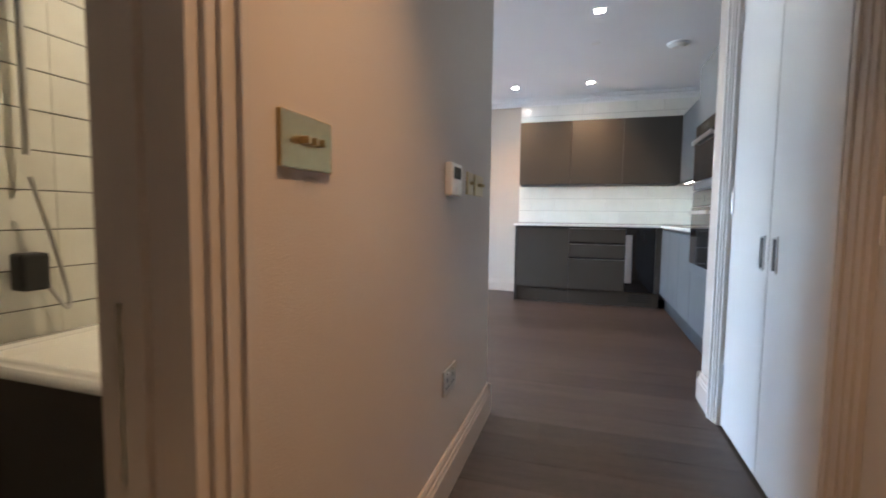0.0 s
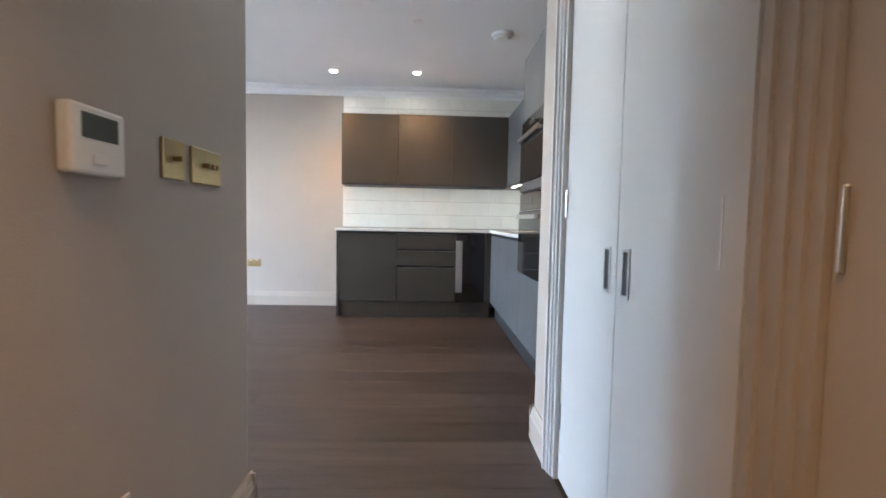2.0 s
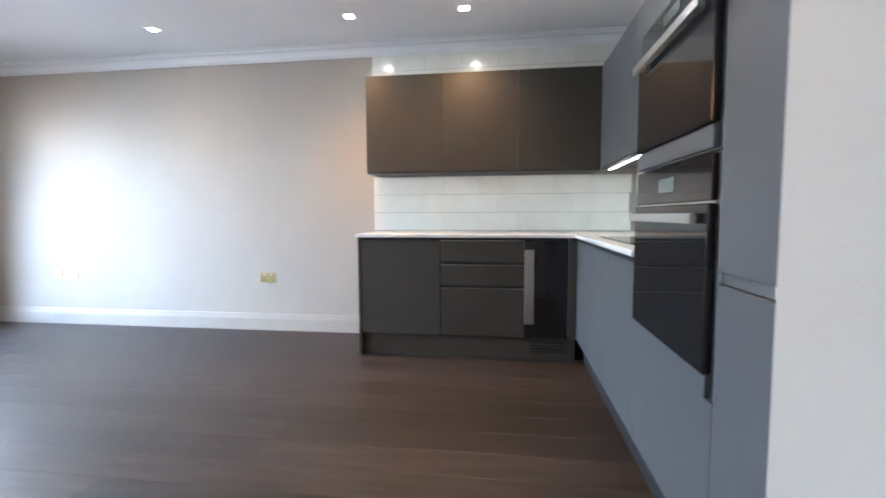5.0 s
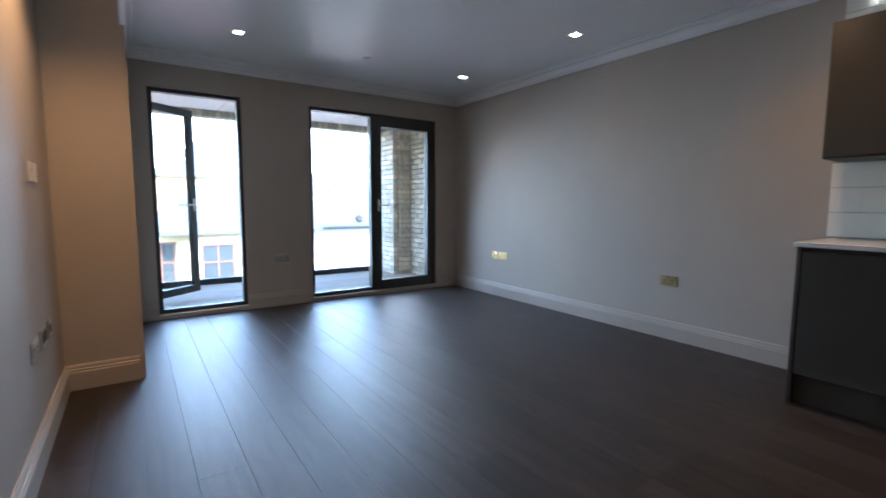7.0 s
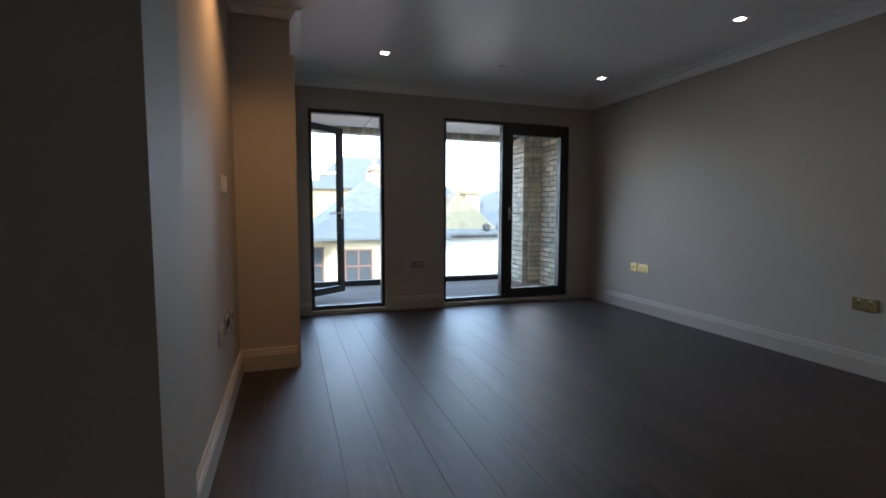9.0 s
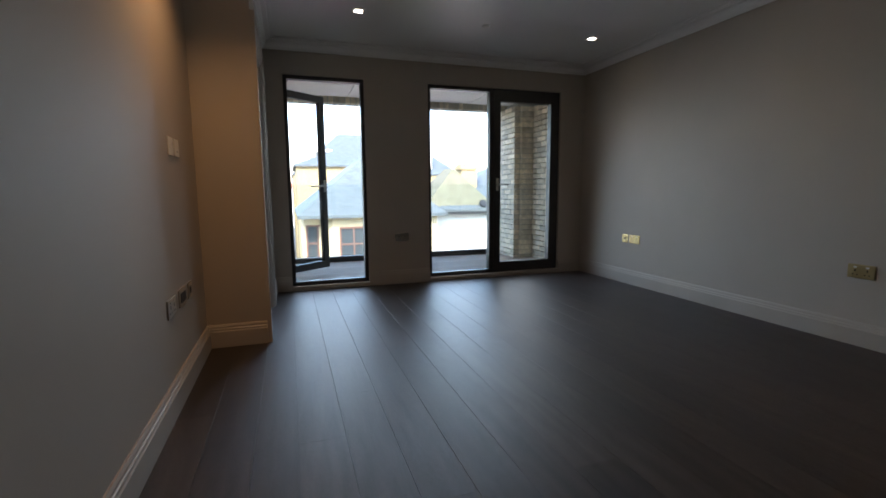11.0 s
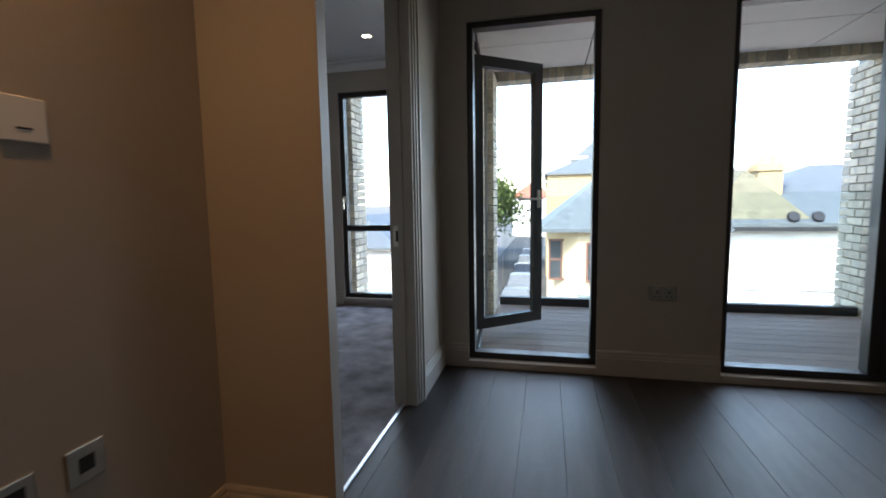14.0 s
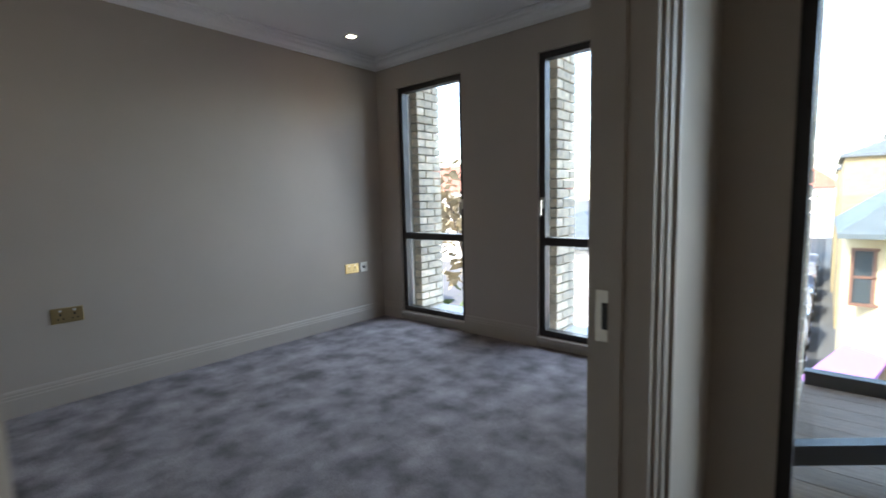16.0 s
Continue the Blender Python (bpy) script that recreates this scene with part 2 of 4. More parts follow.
struct("wall_corridor_end", boxes((-1.1, 2.25, -7.35, -7.2, 0, 2.6)), WALL, "plain greige wall closing the corridor", "wall")
struct("wall_living_left", boxes((-2.39, 0.18, -4.10, -3.95, 0, 2.44), (-2.465, -2.39, -4.10, -3.705, 0, 2.44)), WALL, "greige painted living room wall with switches and sockets", "wall")
struct("wall_bedroom_door", boxes((-2.465, -2.39, -3.705, -3.585, 0, 2.44), (-3.39, -2.465, -3.705, -3.585, 2.05, 2.44), (-5.5, -3.39, -3.705, -3.585, 0, 2.44)), WALL, "greige painted wall with the bedroom doorway", "wall")
struct("wall_windows", boxes((-4.2, -4.0, -3.585, -3.415, 0, 2.44), (-4.2, -4.0, -3.415, -2.632, 2.135, 2.44), (-4.2, -4.0, -2.632, -1.955, 0, 2.44),
       (-4.2, -4.0, -1.955, -0.32, 2.135, 2.44), (-4.2, -4.0, -0.32, 0, 0, 2.44)), WALL, "greige painted wall with two full-height window openings", "wall")
struct("wall_bedroom_windows", boxes((-5.66, -5.5, -6.83, -6.42, 0, 2.6), (-5.66, -5.5, -6.42, -5.667, 2.155, 2.6), (-5.66, -5.5, -6.42, -5.667, 0, 0.05), (-5.66, -5.5, -5.667, -4.975, 0, 2.6),
       (-5.66, -5.5, -4.975, -4.25, 2.155, 2.6), (-5.66, -5.5, -4.975, -4.25, 0, 0.05), (-5.66, -5.5, -4.25, -3.585, 0, 2.6)), WALL, "greige painted bedroom wall with two tall window openings", "wall")
struct("wall_bedroom_side", boxes((-5.5, -1.6, -6.83, -6.68, 0, 2.6)), WALL, "greige painted bedroom side wall", "wall")
struct("wall_bedroom_back", boxes((-1.6, -1.45, -6.83, -4.10, 0, 2.6)), WALL, "greige painted bedroom back wall", "wall")
struct("wall_bath_end", boxes((-1.1, -0.96, -7.2, -4.10, 0, 2.6)), WALL, "tile-clad end wall of the bathroom", "wall")
struct("wall_bath_back", boxes((-0.96, 0.18, -4.40, -4.25, 0, 2.44)), WALL, "bathroom wall behind the bath", "wall")
struct("ceiling_living", boxes((-4.2, 2.1, -3.585, 0, CEIL, 2.6), (-2.465, 2.1, -7.2, -3.585, CEIL, 2.6)), WHITE, "smooth white painted ceiling with recessed lights", "ceiling")
struct("ceiling_bedroom", boxes((-5.5, -1.6, -6.68, -3.705, CEIL, 2.6)), WHITE, "smooth white painted bedroom ceiling", "ceiling")
struct("floor_slab", boxes((-4.2, 2.1, -3.655, 0, -0.2, -0.006), (-2.39, 2.1, -7.2, -3.655, -0.2, -0.006)), JOINT, "dark sub-floor under the oak boards", "floor")


def carpet():
    bm = bmesh.new()
    for x0, x1, y0, y1 in ((-5.5, -1.6, -6.68, -4.1), (-5.5, -2.465, -4.1, -3.66)):
        nx, ny = round((x1 - x0) / 0.03), round((y1 - y0) / 0.03)
        g = [[bm.verts.new((x0 + (x1 - x0) * i / nx, y0 + (y1 - y0) * j / ny, 0.006 + 0.004 * noise.noise(Vector((x0 + i * 0.03, y0 + j * 0.03, 0)) * 7))) for j in range(ny + 1)] for i in range(nx + 1)]
        for i in range(nx):
            for j in range(ny):
                bm.faces.new((g[i][j], g[i + 1][j], g[i + 1][j + 1], g[i][j + 1]))
    return tagged(new("carpet", mesh_of("carpet", bm, CARPET, True)), "deep grey mottled cut-pile carpet in the bedroom", "carpet", kind="structure")


carpet()
struct("floor_bedroom_slab", boxes((-5.5, -1.6, -6.68, -4.1, -0.2, -0.01), (-5.5, -2.39, -4.1, -3.655, -0.2, -0.01)), JOINT, "sub-floor under the carpet", "floor")

# skirtings and cornices
skirting("baseboard_kitchen", (-4.0, 0), (0.0, 0), (0, -1))
skirting("baseboard_window_right", (-4.0, -0.32), (-4.0, 0), (1, 0))
skirting("baseboard_window_mid", (-4.0, -2.632), (-4.0, -1.955), (1, 0))
skirting("baseboard_window_left", (-4.0, -3.585), (-4.0, -3.415), (1, 0))
skirting("baseboard_door_far", (-4.0, -3.585), (-3.48, -3.585), (0, 1))
skirting("baseboard_projection", (-2.39, -3.95), (-2.39, -3.585), (1, 0))
skirting("baseboard_living_left", (-2.39, -3.95), (0.18, -3.95), (0, 1))
skirting("baseboard_corridor_left", (0.345, -5.405), (0.345, -3.73), (1, 0))
skirting("baseboard_corridor_left_end", (0.18, -3.75), (0.365, -3.75), (0, 1))
skirting("baseboard_corridor_right", (1.41, -3.435), (1.41, -3.17), (-1, 0))
skirting("baseboard_corridor_right_end", (1.39, -3.19), (1.56, -3.19), (0, 1))
skirting("baseboard_bedroom_side", (-5.5, -6.68), (-1.6, -6.68), (0, 1))
skirting("baseboard_bedroom_mid", (-5.5, -5.667), (-5.5, -4.975), (1, 0))
skirting("baseboard_bedroom_corner", (-5.5, -6.68), (-5.5, -6.42), (1, 0))
skirting("baseboard_bedroom_near", (-5.5, -4.25), (-5.5, -3.705), (1, 0))
cornice((-4.0, 0), (2.1, 0), (0, -1))
cornice((-4.0, -3.585), (-4.0, 0), (1, 0))
cornice((-4.0, -3.585), (-2.39, -3.585), (0, 1))
cornice((-2.39, -3.95), (-2.39, -3.585), (1, 0))
cornice((-2.39, -3.95), (0.18, -3.95), (0, 1))
cornice((2.1, -3.19), (2.1, 0), (-1, 0))
cornice((-5.5, -6.68), (-5.5, -3.705), (1, 0))
cornice((-5.5, -6.68), (-1.6, -6.68), (0, 1))


# ---------------- windows ----------------
def frame_ring(y0, y1, z0, z1, x0, x1, w, wb=None):
    wb = w if wb is None else wb
    return boxes((x0, x1, y0, y0 + w, z0, z1), (x0, x1, y1 - w, y1, z0, z1), (x0, x1, y0 + w, y1 - w, z1 - w, z1), (x0, x1, y0 + w, y1 - w, z0, z0 + wb))


def pane(y0, y1, z0, z1, x, parent, mat=None):
    p = part("pane", boxes((x - 0.006, x + 0.006, y0, y1, z0, z1)), mat or GLASS, parent, "clear glass pane")
    p.visible_shadow = False
    return p


def lever(parent, x, y, z, way, out):
    """A lever handle on a rose; way: +1 or -1 along y, out: +1 or -1 along x."""
    bm = bmesh.new()
    box(bm, x, x + 0.008 * out, y - 0.014, y + 0.014, z - 0.07, z + 0.07) if out > 0 else box(bm, x - 0.008, x, y - 0.014, y + 0.014, z - 0.07, z + 0.07)
    tube(bm, (x, y, z), (x + 0.05 * out, y, z), 0.009)
    tube(bm, (x + 0.045 * out, y, z), (x + 0.045 * out, y + 0.12 * way, z), 0.009)
    return part("handle", bm, NICKEL, parent, "satin lever handle")


# open balcony door
w1 = thing("window_1", "dark-framed glazed balcony door opening, its leaf swung outwards", "window", kind="structure")
part("window_frame", frame_ring(-3.415, -2.632, 0.045, 2.135, -4.11, -4.03, 0.035, 0.04), FRAME, w1)
part("sill", rbox(-4.12, -3.975, -3.415, -2.632, 0.0, 0.045), TRIM, w1, "pale painted sill strip")
leaf = thing("balcony_door", "dark-framed glazed balcony door standing open outwards", "door", at=pose(-4.53, -3.45, 0, 0, 0, 39))
LW = 0.62
bm = boxes((-0.055, 0, 0, 0.075, 0.085, 2.11), (-0.055, 0, LW - 0.075, LW, 0.085, 2.11), (-0.055, 0, 0.075, LW - 0.075, 2.035, 2.11), (-0.055, 0, 0.075, LW - 0.075, 0.085, 0.165))
part("door_frame", bm, FRAME, leaf)
pane(0.075, LW - 0.075, 0.165, 2.035, -0.03, leaf)
lever(leaf, 0.0, LW - 0.037, 1.07, -1, 1)
lever(leaf, -0.055, LW - 0.037, 1.07, -1, -1)

for z in (0.075, 2.118):
    part("stay_arm", tube(bmesh.new(), (-4.08, -3.365, z), (-4.56, -3.415, z), 0.012, n=8), FRAME, w1, "dark metal stay arm")

w2 = thing("window_2", "wide dark-framed window with a fixed light and a closed glazed door", "window", kind="structure")
part("window_frame", frame_ring(-1.955, -0.32, 0.045, 2.135, -4.11, -4.03, 0.035, 0.04), FRAME, w2)
part("sill", rbox(-4.12, -3.975, -1.955, -0.32, 0.0, 0.045), TRIM, w2, "pale painted sill strip")
part("mullion", rbox(-4.11, -4.03, -1.22, -1.165, 0.085, 2.10), FRAME, w2)
pane(-1.92, -1.22, 0.085, 2.10, -4.07, w2)
dl = part("door_leaf", boxes((-4.10, -4.025, -1.165, -1.085, 0.085, 2.10), (-4.10, -4.025, -0.435, -0.355, 0.085, 2.10), (-4.10, -4.025, -1.085, -0.435, 2.00, 2.10), (-4.10, -4.025, -1.085, -0.435, 0.085, 0.165)), FRAME, w2)
pane(-1.085, -0.435, 0.165, 2.00, -4.06, w2)
lever(w2, -4.025, -1.125, 1.07, 1, 1)


def bedroom_window(name, y0, y1, hy):
    w = thing(name, "tall dark-framed bedroom window with a low transom bar", "window", kind="structure")
    part("window_frame", frame_ring(y0, y1, 0.085, 2.155, -5.60, -5.53, 0.045), FRAME, w)
    part("sill", rbox(-5.62, -5.48, y0, y1, 0.05, 0.085), TRIM, w, "pale painted sill strip")
    part("transom", rbox(-5.60, -5.525, y0 + 0.045, y1 - 0.045, 0.775, 0.835), FRAME, w)
    pane(y0 + 0.045, y1 - 0.045, 0.13, 0.775, -5.565, w)
    pane(y0 + 0.045, y1 - 0.045, 0.835, 2.11, -5.565, w)
    bm = boxes((-5.53, -5.518, hy - 0.012, hy + 0.012, 1.05, 1.13))
    tube(bm, (-5.53, hy, 1.10), (-5.49, hy, 1.10), 0.007)
    box(bm, -5.498, -5.485, hy - 0.009, hy + 0.009, 1.0, 1.11)
    part("handle", bm, NICKEL, w, "small satin window handle")


bedroom_window("window_3", -6.42, -5.667, -5.69)
bedroom_window("window_4", -4.975, -4.25, -4.95)


# ---------------- balcony ----------------
struct("balcony_slab", boxes((-5.95, -4.2, -3.475, 0.2, -0.35, -0.03)), MORTAR, "concrete balcony slab under the deck boards", "balcony")
struct("ceiling_balcony", boxes((-5.9, -4.2, -3.585, 0.2, 2.287, 2.6)), JOINT, "balcony soffit backing", "ceiling")
bm = bmesh.new()
for i in range(4):
    for j in range(2):
        box(bm, -4.2 - 0.70 * (j + 1) + 0.006, -4.2 - 0.70 * j - 0.006, -3.475 + 0.87 * i + 0.006, -3.475 + 0.87 * (i + 1) - 0.006, 2.262, 2.285)
struct("ceiling_balcony_panels", bm, PANEL, "off-white flat balcony soffit panels with dark joints", "ceiling")
struct("wall_balcony_left", boxes((-5.95, -4.2, -3.582, -3.54, -0.35, 2.6)), MORTAR, "mortar bed of the balcony side wall", "wall")
struct("outer_wall_right", boxes((-5.95, -4.2, 0.135, 0.3, -0.35, 2.6)), MORTAR, "mortar bed of the balcony side wall", "wall")
# unseen slab added above the ceilings so no outside light leaks in
struct("roof_light_block", boxes((-6.0, 2.4, -7.5, 0.4, 2.605, 3.0)), MORTAR, "unseen slab added over the flat to keep outside light out", "roof")
struct("outer_wall_below", boxes((-5.9, 2.3, -7.3, 0.2, -5.4, -0.36)), MORTAR, "brick storey below the flat", "wall")
bal = thing("balustrade", "frameless glass balcony balustrade in a dark base rail", "balustrade")
part("base_rail", rbox(-5.90, -5.82, -3.40, -0.25, -0.03, 0.075), FRAME, bal, "dark metal base rail")
for i in range(3):
    y0 = -3.38 + i * 1.06
    p = part("glass_panel", boxes((-5.868, -5.852, y0, y0 + 1.04, 0.075, 1.1)), BALGL, bal)
    p.visible_shadow = False


# ---------------- downlights ----------------
def downlight(x, y, watts=LAMP_W, beam=105, blend=0.85, colour=LAMP_COL):
    d = thing("downlight", "square recessed ceiling downlight, lit, with a white trim", "downlight", "ceiling downlights", at=pose(x, y, CEIL))
    bm = boxes((-0.045, 0.045, -0.045, -0.03, -0.006, 0), (-0.045, 0.045, 0.03, 0.045, -0.006, 0), (-0.045, -0.03, -0.03, 0.03, -0.006, 0), (0.03, 0.045, -0.03, 0.03, -0.006, 0))
    part("trim_ring", bm, WHITE, d)
    bm = boxes((-0.03, 0.03, -0.03, 0.03, -0.004, -0.001))
    part("lens", bm, LEDM, d, "glowing lamp lens")
    sp = new("lamp", bpy.data.lights.new("lamp", "SPOT"))
    sp.data.energy, sp.data.color, sp.data.spot_size, sp.data.spot_blend, sp.data.shadow_soft_size = watts, colour, radians(beam), blend, 0.03
    sp.matrix_world = pose(x, y, CEIL - 0.012)


for x, y in ((-0.04, -0.585), (0.78, -0.595), (-1.58, -0.585), (-3.08, -0.585), (0.83, -2.39), (-3.06, -2.81), (-4.91, -6.3), (-4.88, -4.40),
             (-2.6, -6.1)):
    kitchen = x > -0.1 and y > -3
    downlight(x, y, 1.35 if kitchen else LAMP_W, 112 if kitchen else 105, 1.0)
downlight(-0.35, -4.75, 0.6, colour=(1.0, 0.70, 0.36))
for y in (-5.25, -6.6):
    downlight(0.80, y, 1.8, 80)
downlight(-1.58, -3.71, 5.2, 125, 1.0)


# ---------------- doors and architraves ----------------
def strip_v(bm, wall, a, b, z0, z1, out, along):
    """Stepped architrave board standing on a wall face; a, b: its inner and outer edges."""
    s = 1 if b > a else -1
    for lo, hi, d in ((0.0, 0.30, 0.012), (0.30, 0.72, 0.018), (0.72, 1.0, 0.026)):
        p, q = sorted((a + (b - a) * lo, a + (b - a) * hi))
        w0, w1 = sorted((wall, wall + out * d))
        box(bm, *((w0, w1, p, q) if along == "y" else (p, q, w0, w1)), z0, z1)


def strip_h(bm, wall, p, q, z0, w, out, along):
    for lo, hi, d in ((0.0, 0.30, 0.012), (0.30, 0.72, 0.018), (0.72, 1.0, 0.026)):
        w0, w1 = sorted((wall, wall + out * d))
        box(bm, *((w0, w1, p, q) if along == "y" else (p, q, w0, w1)), z0 + w * lo, z0 + w * hi)


def surround(name, label, wall, a, b, head, width, out, along, lining, mat):
    t = thing(name, label, "door frame", kind="structure")
    lo, hi = min(a, b), max(a, b)
    bm = bmesh.new()
    strip_v(bm, wall, lo, lo - width, 0, head + width, out, along)
    part("architrave", bm, mat, t)
    bm = bmesh.new()
    strip_v(bm, wall, hi, hi + width, 0, head + width, out, along)
    part("architrave", bm, mat, t)
    bm = bmesh.new()
    strip_h(bm, wall, lo, hi, head, width, out, along)
    part("architrave", bm, mat, t)
    w0, w1 = sorted((wall + out * 0.004, wall - out * lining))
    k = 0.022
    m0, m1 = wall - out * lining * 0.40, wall - out * lining * 0.62
    m0, m1 = sorted((m0, m1))
    for p, q in ((lo, lo + k), (hi - k, hi)):
        bm = bmesh.new()
        box(bm, *((w0, w1, p, q) if along == "y" else (p, q, w0, w1)), 0, head)
        part("lining", bm, mat, t)
    bm = bmesh.new()
    box(bm, *((w0, w1, lo + k, hi - k) if along == "y" else (lo + k, hi - k, w0, w1)), head - k, head)
    part("lining", bm, mat, t)
    for p, q in ((lo + k, lo + k + 0.012), (hi - k - 0.012, hi - k)):
        bm = bmesh.new()
        box(bm, *((m0, m1, p, q) if along == "y" else (p, q, m0, m1)), 0, head - k)
        part("door_stop", bm, mat, t)
    return t


fr = surround("door_frame_bedroom", "greige moulded frame of the bedroom doorway", -3.585, -3.39, -2.465, 2.05, 0.075, 1, "x", 0.12, TRIM)
bm = boxes((-3.366, -3.363, -3.687, -3.643, 0.835, 0.94))
part("strike_plate", bm, NICKEL, fr, "satin strike plate with a keyhole")
part("latch_hole", rbox(-3.364, -3.3615, -3.674, -3.656, 0.86, 0.915, 0.002), BLACK, fr, "dark latch recess")
solid("threshold_strip", rbox(-3.368, -2.487, -3.661, -3.647, 0.0, 0.012, 0.003), STEEL, "bright metal threshold strip between oak floor and carpet", "threshold strip")
surround("door_frame_bathroom", "greige moulded frame of the bathroom doorway", 0.345, -6.33, -5.47, 2.1, 0.06, 1, "y", 0.15, TRIM)
lk = bpy.data.objects["door_frame_bathroom"]
part("strike_plate", boxes((0.232, 0.272, -5.496, -5.492, 0.62, 0.86)), NICKEL, lk, "satin strike plate")
part("latch_hole", rbox(0.242, 0.262, -5.4975, -5.495, 0.68, 0.73, 0.002), BLACK, lk)
surround("door_frame_cupboard", "pale grey moulded frame round the cupboard doors", 1.41, -4.47, -3.50, 2.1, 0.065, -1, "y", 0.10, DOORP)
surround("door_frame_corridor", "greige moulded frame of the closed corridor door", 1.41, -5.60, -4.62, 2.1, 0.075, -1, "y", 0.10, TRIM)


def flush_pull(parent, x, y, z):
    part("pull", boxes((x - 0.004, x, y - 0.022, y - 0.014, z - 0.065, z + 0.065), (x - 0.004, x, y + 0.014, y + 0.022, z - 0.065, z + 0.065),
                       (x - 0.004, x, y - 0.014, y + 0.014, z + 0.056, z + 0.065), (x - 0.004, x, y - 0.014, y + 0.014, z - 0.065, z - 0.056)), STEEL, parent, "steel flush pull")
    part("pull_recess", boxes((x - 0.0015, x, y - 0.014, y + 0.014, z - 0.056, z + 0.056)), BLACK, parent, "dark recess of the pull")


cup = thing("cupboard", "pale grey double-door corridor cupboard with steel flush pulls, closed", "cupboard")
for y0, y1, hy, hg in ((-3.983, -3.523, -3.925, -3.532), (-4.447, -3.987, -4.045, -4.438)):
    d = part("door", rbox(1.424, 1.464, y0, y1, 0.008, 2.075, 0.002), DOORP, cup)
    flush_pull(d, 1.424, hy, 0.85)
    for hz in (0.25, 1.05, 1.85):
        bm = bmesh.new()
        tube(bm, (1.421, hg, hz - 0.05), (1.421, hg, hz + 0.05), 0.006, n=10)
        part("hinge", bm, STEEL, d, "steel butt hinge")
cd = thing("corridor_door", "greige flush corridor door, closed, with a steel flush pull", "door")
d = part("door_leaf", rbox(1.418, 1.462, -5.577, -4.643, 0.008, 2.075, 0.002), TRIM, cd)
part("edge_pull", rbox(1.410, 1.418, -4.666, -4.657, 0.92, 1.03, 0.003), NICKEL, d, "satin edge pull")
flush_pull(d, 1.418, -5.075, 0.81)
part("door_edge_plate", rbox(1.4225, 1.424, -4.42, -4.415, 0.90, 1.03, 0.0005), NICKEL, cup)


# ---------------- kitchen ----------------
def plain_front(parent, x0, x1, y0, y1, z0, z1, mat, name="door"):
    return part(name, rbox(x0, x1, y0, y1, z0, z1, 0.0015), mat, parent)


b = thing("base_cabinet", "dark bronze handleless base cabinet under the white worktop", "cabinet", "kitchen cabinets")
part("side_panel", rbox(0, 0.02, -0.60, -0.004, 0, 0.87, 0.001), KDARK, b)
part("body", boxes((0.021, 0.609, -0.578, -0.004, 0.16, 0.868)), KCARC, b)
plain_front(b, 0.023, 0.607, -0.598, -0.579, 0.165, 0.845, KDARK)
part("plinth", boxes((0.021, 0.609, -0.56, -0.545, 0.0, 0.158)), KDARK, b)
b = thing("drawer_unit", "dark bronze drawer unit with recessed finger grips", "cabinet", "kitchen cabinets")
part("body", boxes((0.610, 1.199, -0.574, -0.004, 0.16, 0.868)), KCARC, b)
for z0, z1 in ((0.165, 0.505), (0.530, 0.672), (0.698, 0.845)):
    d = plain_front(b, 0.612, 1.197, -0.598, -0.576, z0, z1, KDARK, "drawer")
    part("finger_grip", rbox(0.612, 1.197, -0.6, -0.585, z1 + 0.0005, z1 + 0.004, 0.0005), STEEL, d, "thin steel grip edge")
part("plinth", boxes((0.610, 1.555, -0.56, -0.545, 0.0, 0.158)), KDARK, b)
for i in range(4):
    part("vent_slat", boxes((1.25, 1.48, -0.564, -0.5605, 0.05 + i * 0.022, 0.062 + i * 0.022)), BLACK, b, "dark plinth vent slat")
b = thing("wine_cooler", "black glass-fronted built-in wine cooler with a steel handle", "wine cooler")
part("body", boxes((1.202, 1.50, -0.57, -0.004, 0.16, 0.868)), BLACK, b)
part("door", rbox(1.202, 1.50, -0.598, -0.572, 0.165, 0.845, 0.002), BLACKGL, b)
part("handle", rbox(1.203, 1.268, -0.618, -0.599, 0.262, 0.785, 0.004, 2), STEEL, b, "broad brushed steel pull")
XR = 1.56
b = thing("corner_filler", "dark bronze corner filler panel", "panel")
part("panel", rbox(1.502, XR - 0.001, -0.598, -0.575, 0.165, 0.868, 0.001), KDARK, b)
ys = (-0.60, -1.07, -1.55, -2.03)
for i in range(3):
    b = thing("base_cabinet", "grey handleless base cabinet under the white worktop", "cabinet", "kitchen cabinets")
    part("body", boxes((XR + 0.022, 2.096, ys[i + 1] + 0.001, ys[i] - 0.001 if i else -0.58, 0.165, 0.868)), KCARC, b)
    plain_front(b, XR, XR + 0.02, ys[i + 1] + 0.0012, ys[i] - 0.0012, 0.165, 0.845, KGREY)
    part("plinth", boxes((XR + 0.055, XR + 0.07, ys[i + 1], ys[i], 0, 0.163)), KCARC, b, "dark recessed plinth")
top = thing("worktop", "white stone L-shaped kitchen worktop", "worktop")
part("slab", rbox(-0.012, 2.096, -0.622, -0.002, 0.8705, 0.895, 0.002), STONE, top)
part("slab", rbox(XR - 0.022, 2.096, -2.028, -0.6225, 0.8705, 0.895, 0.002), STONE, top)
hob = thing("hob", "black glass induction hob set in the white worktop", "hob")
part("glass_top", rbox(1.62, 2.05, -1.72, -1.02, 0.8952, 0.901, 0.002), BLACKGL, hob)
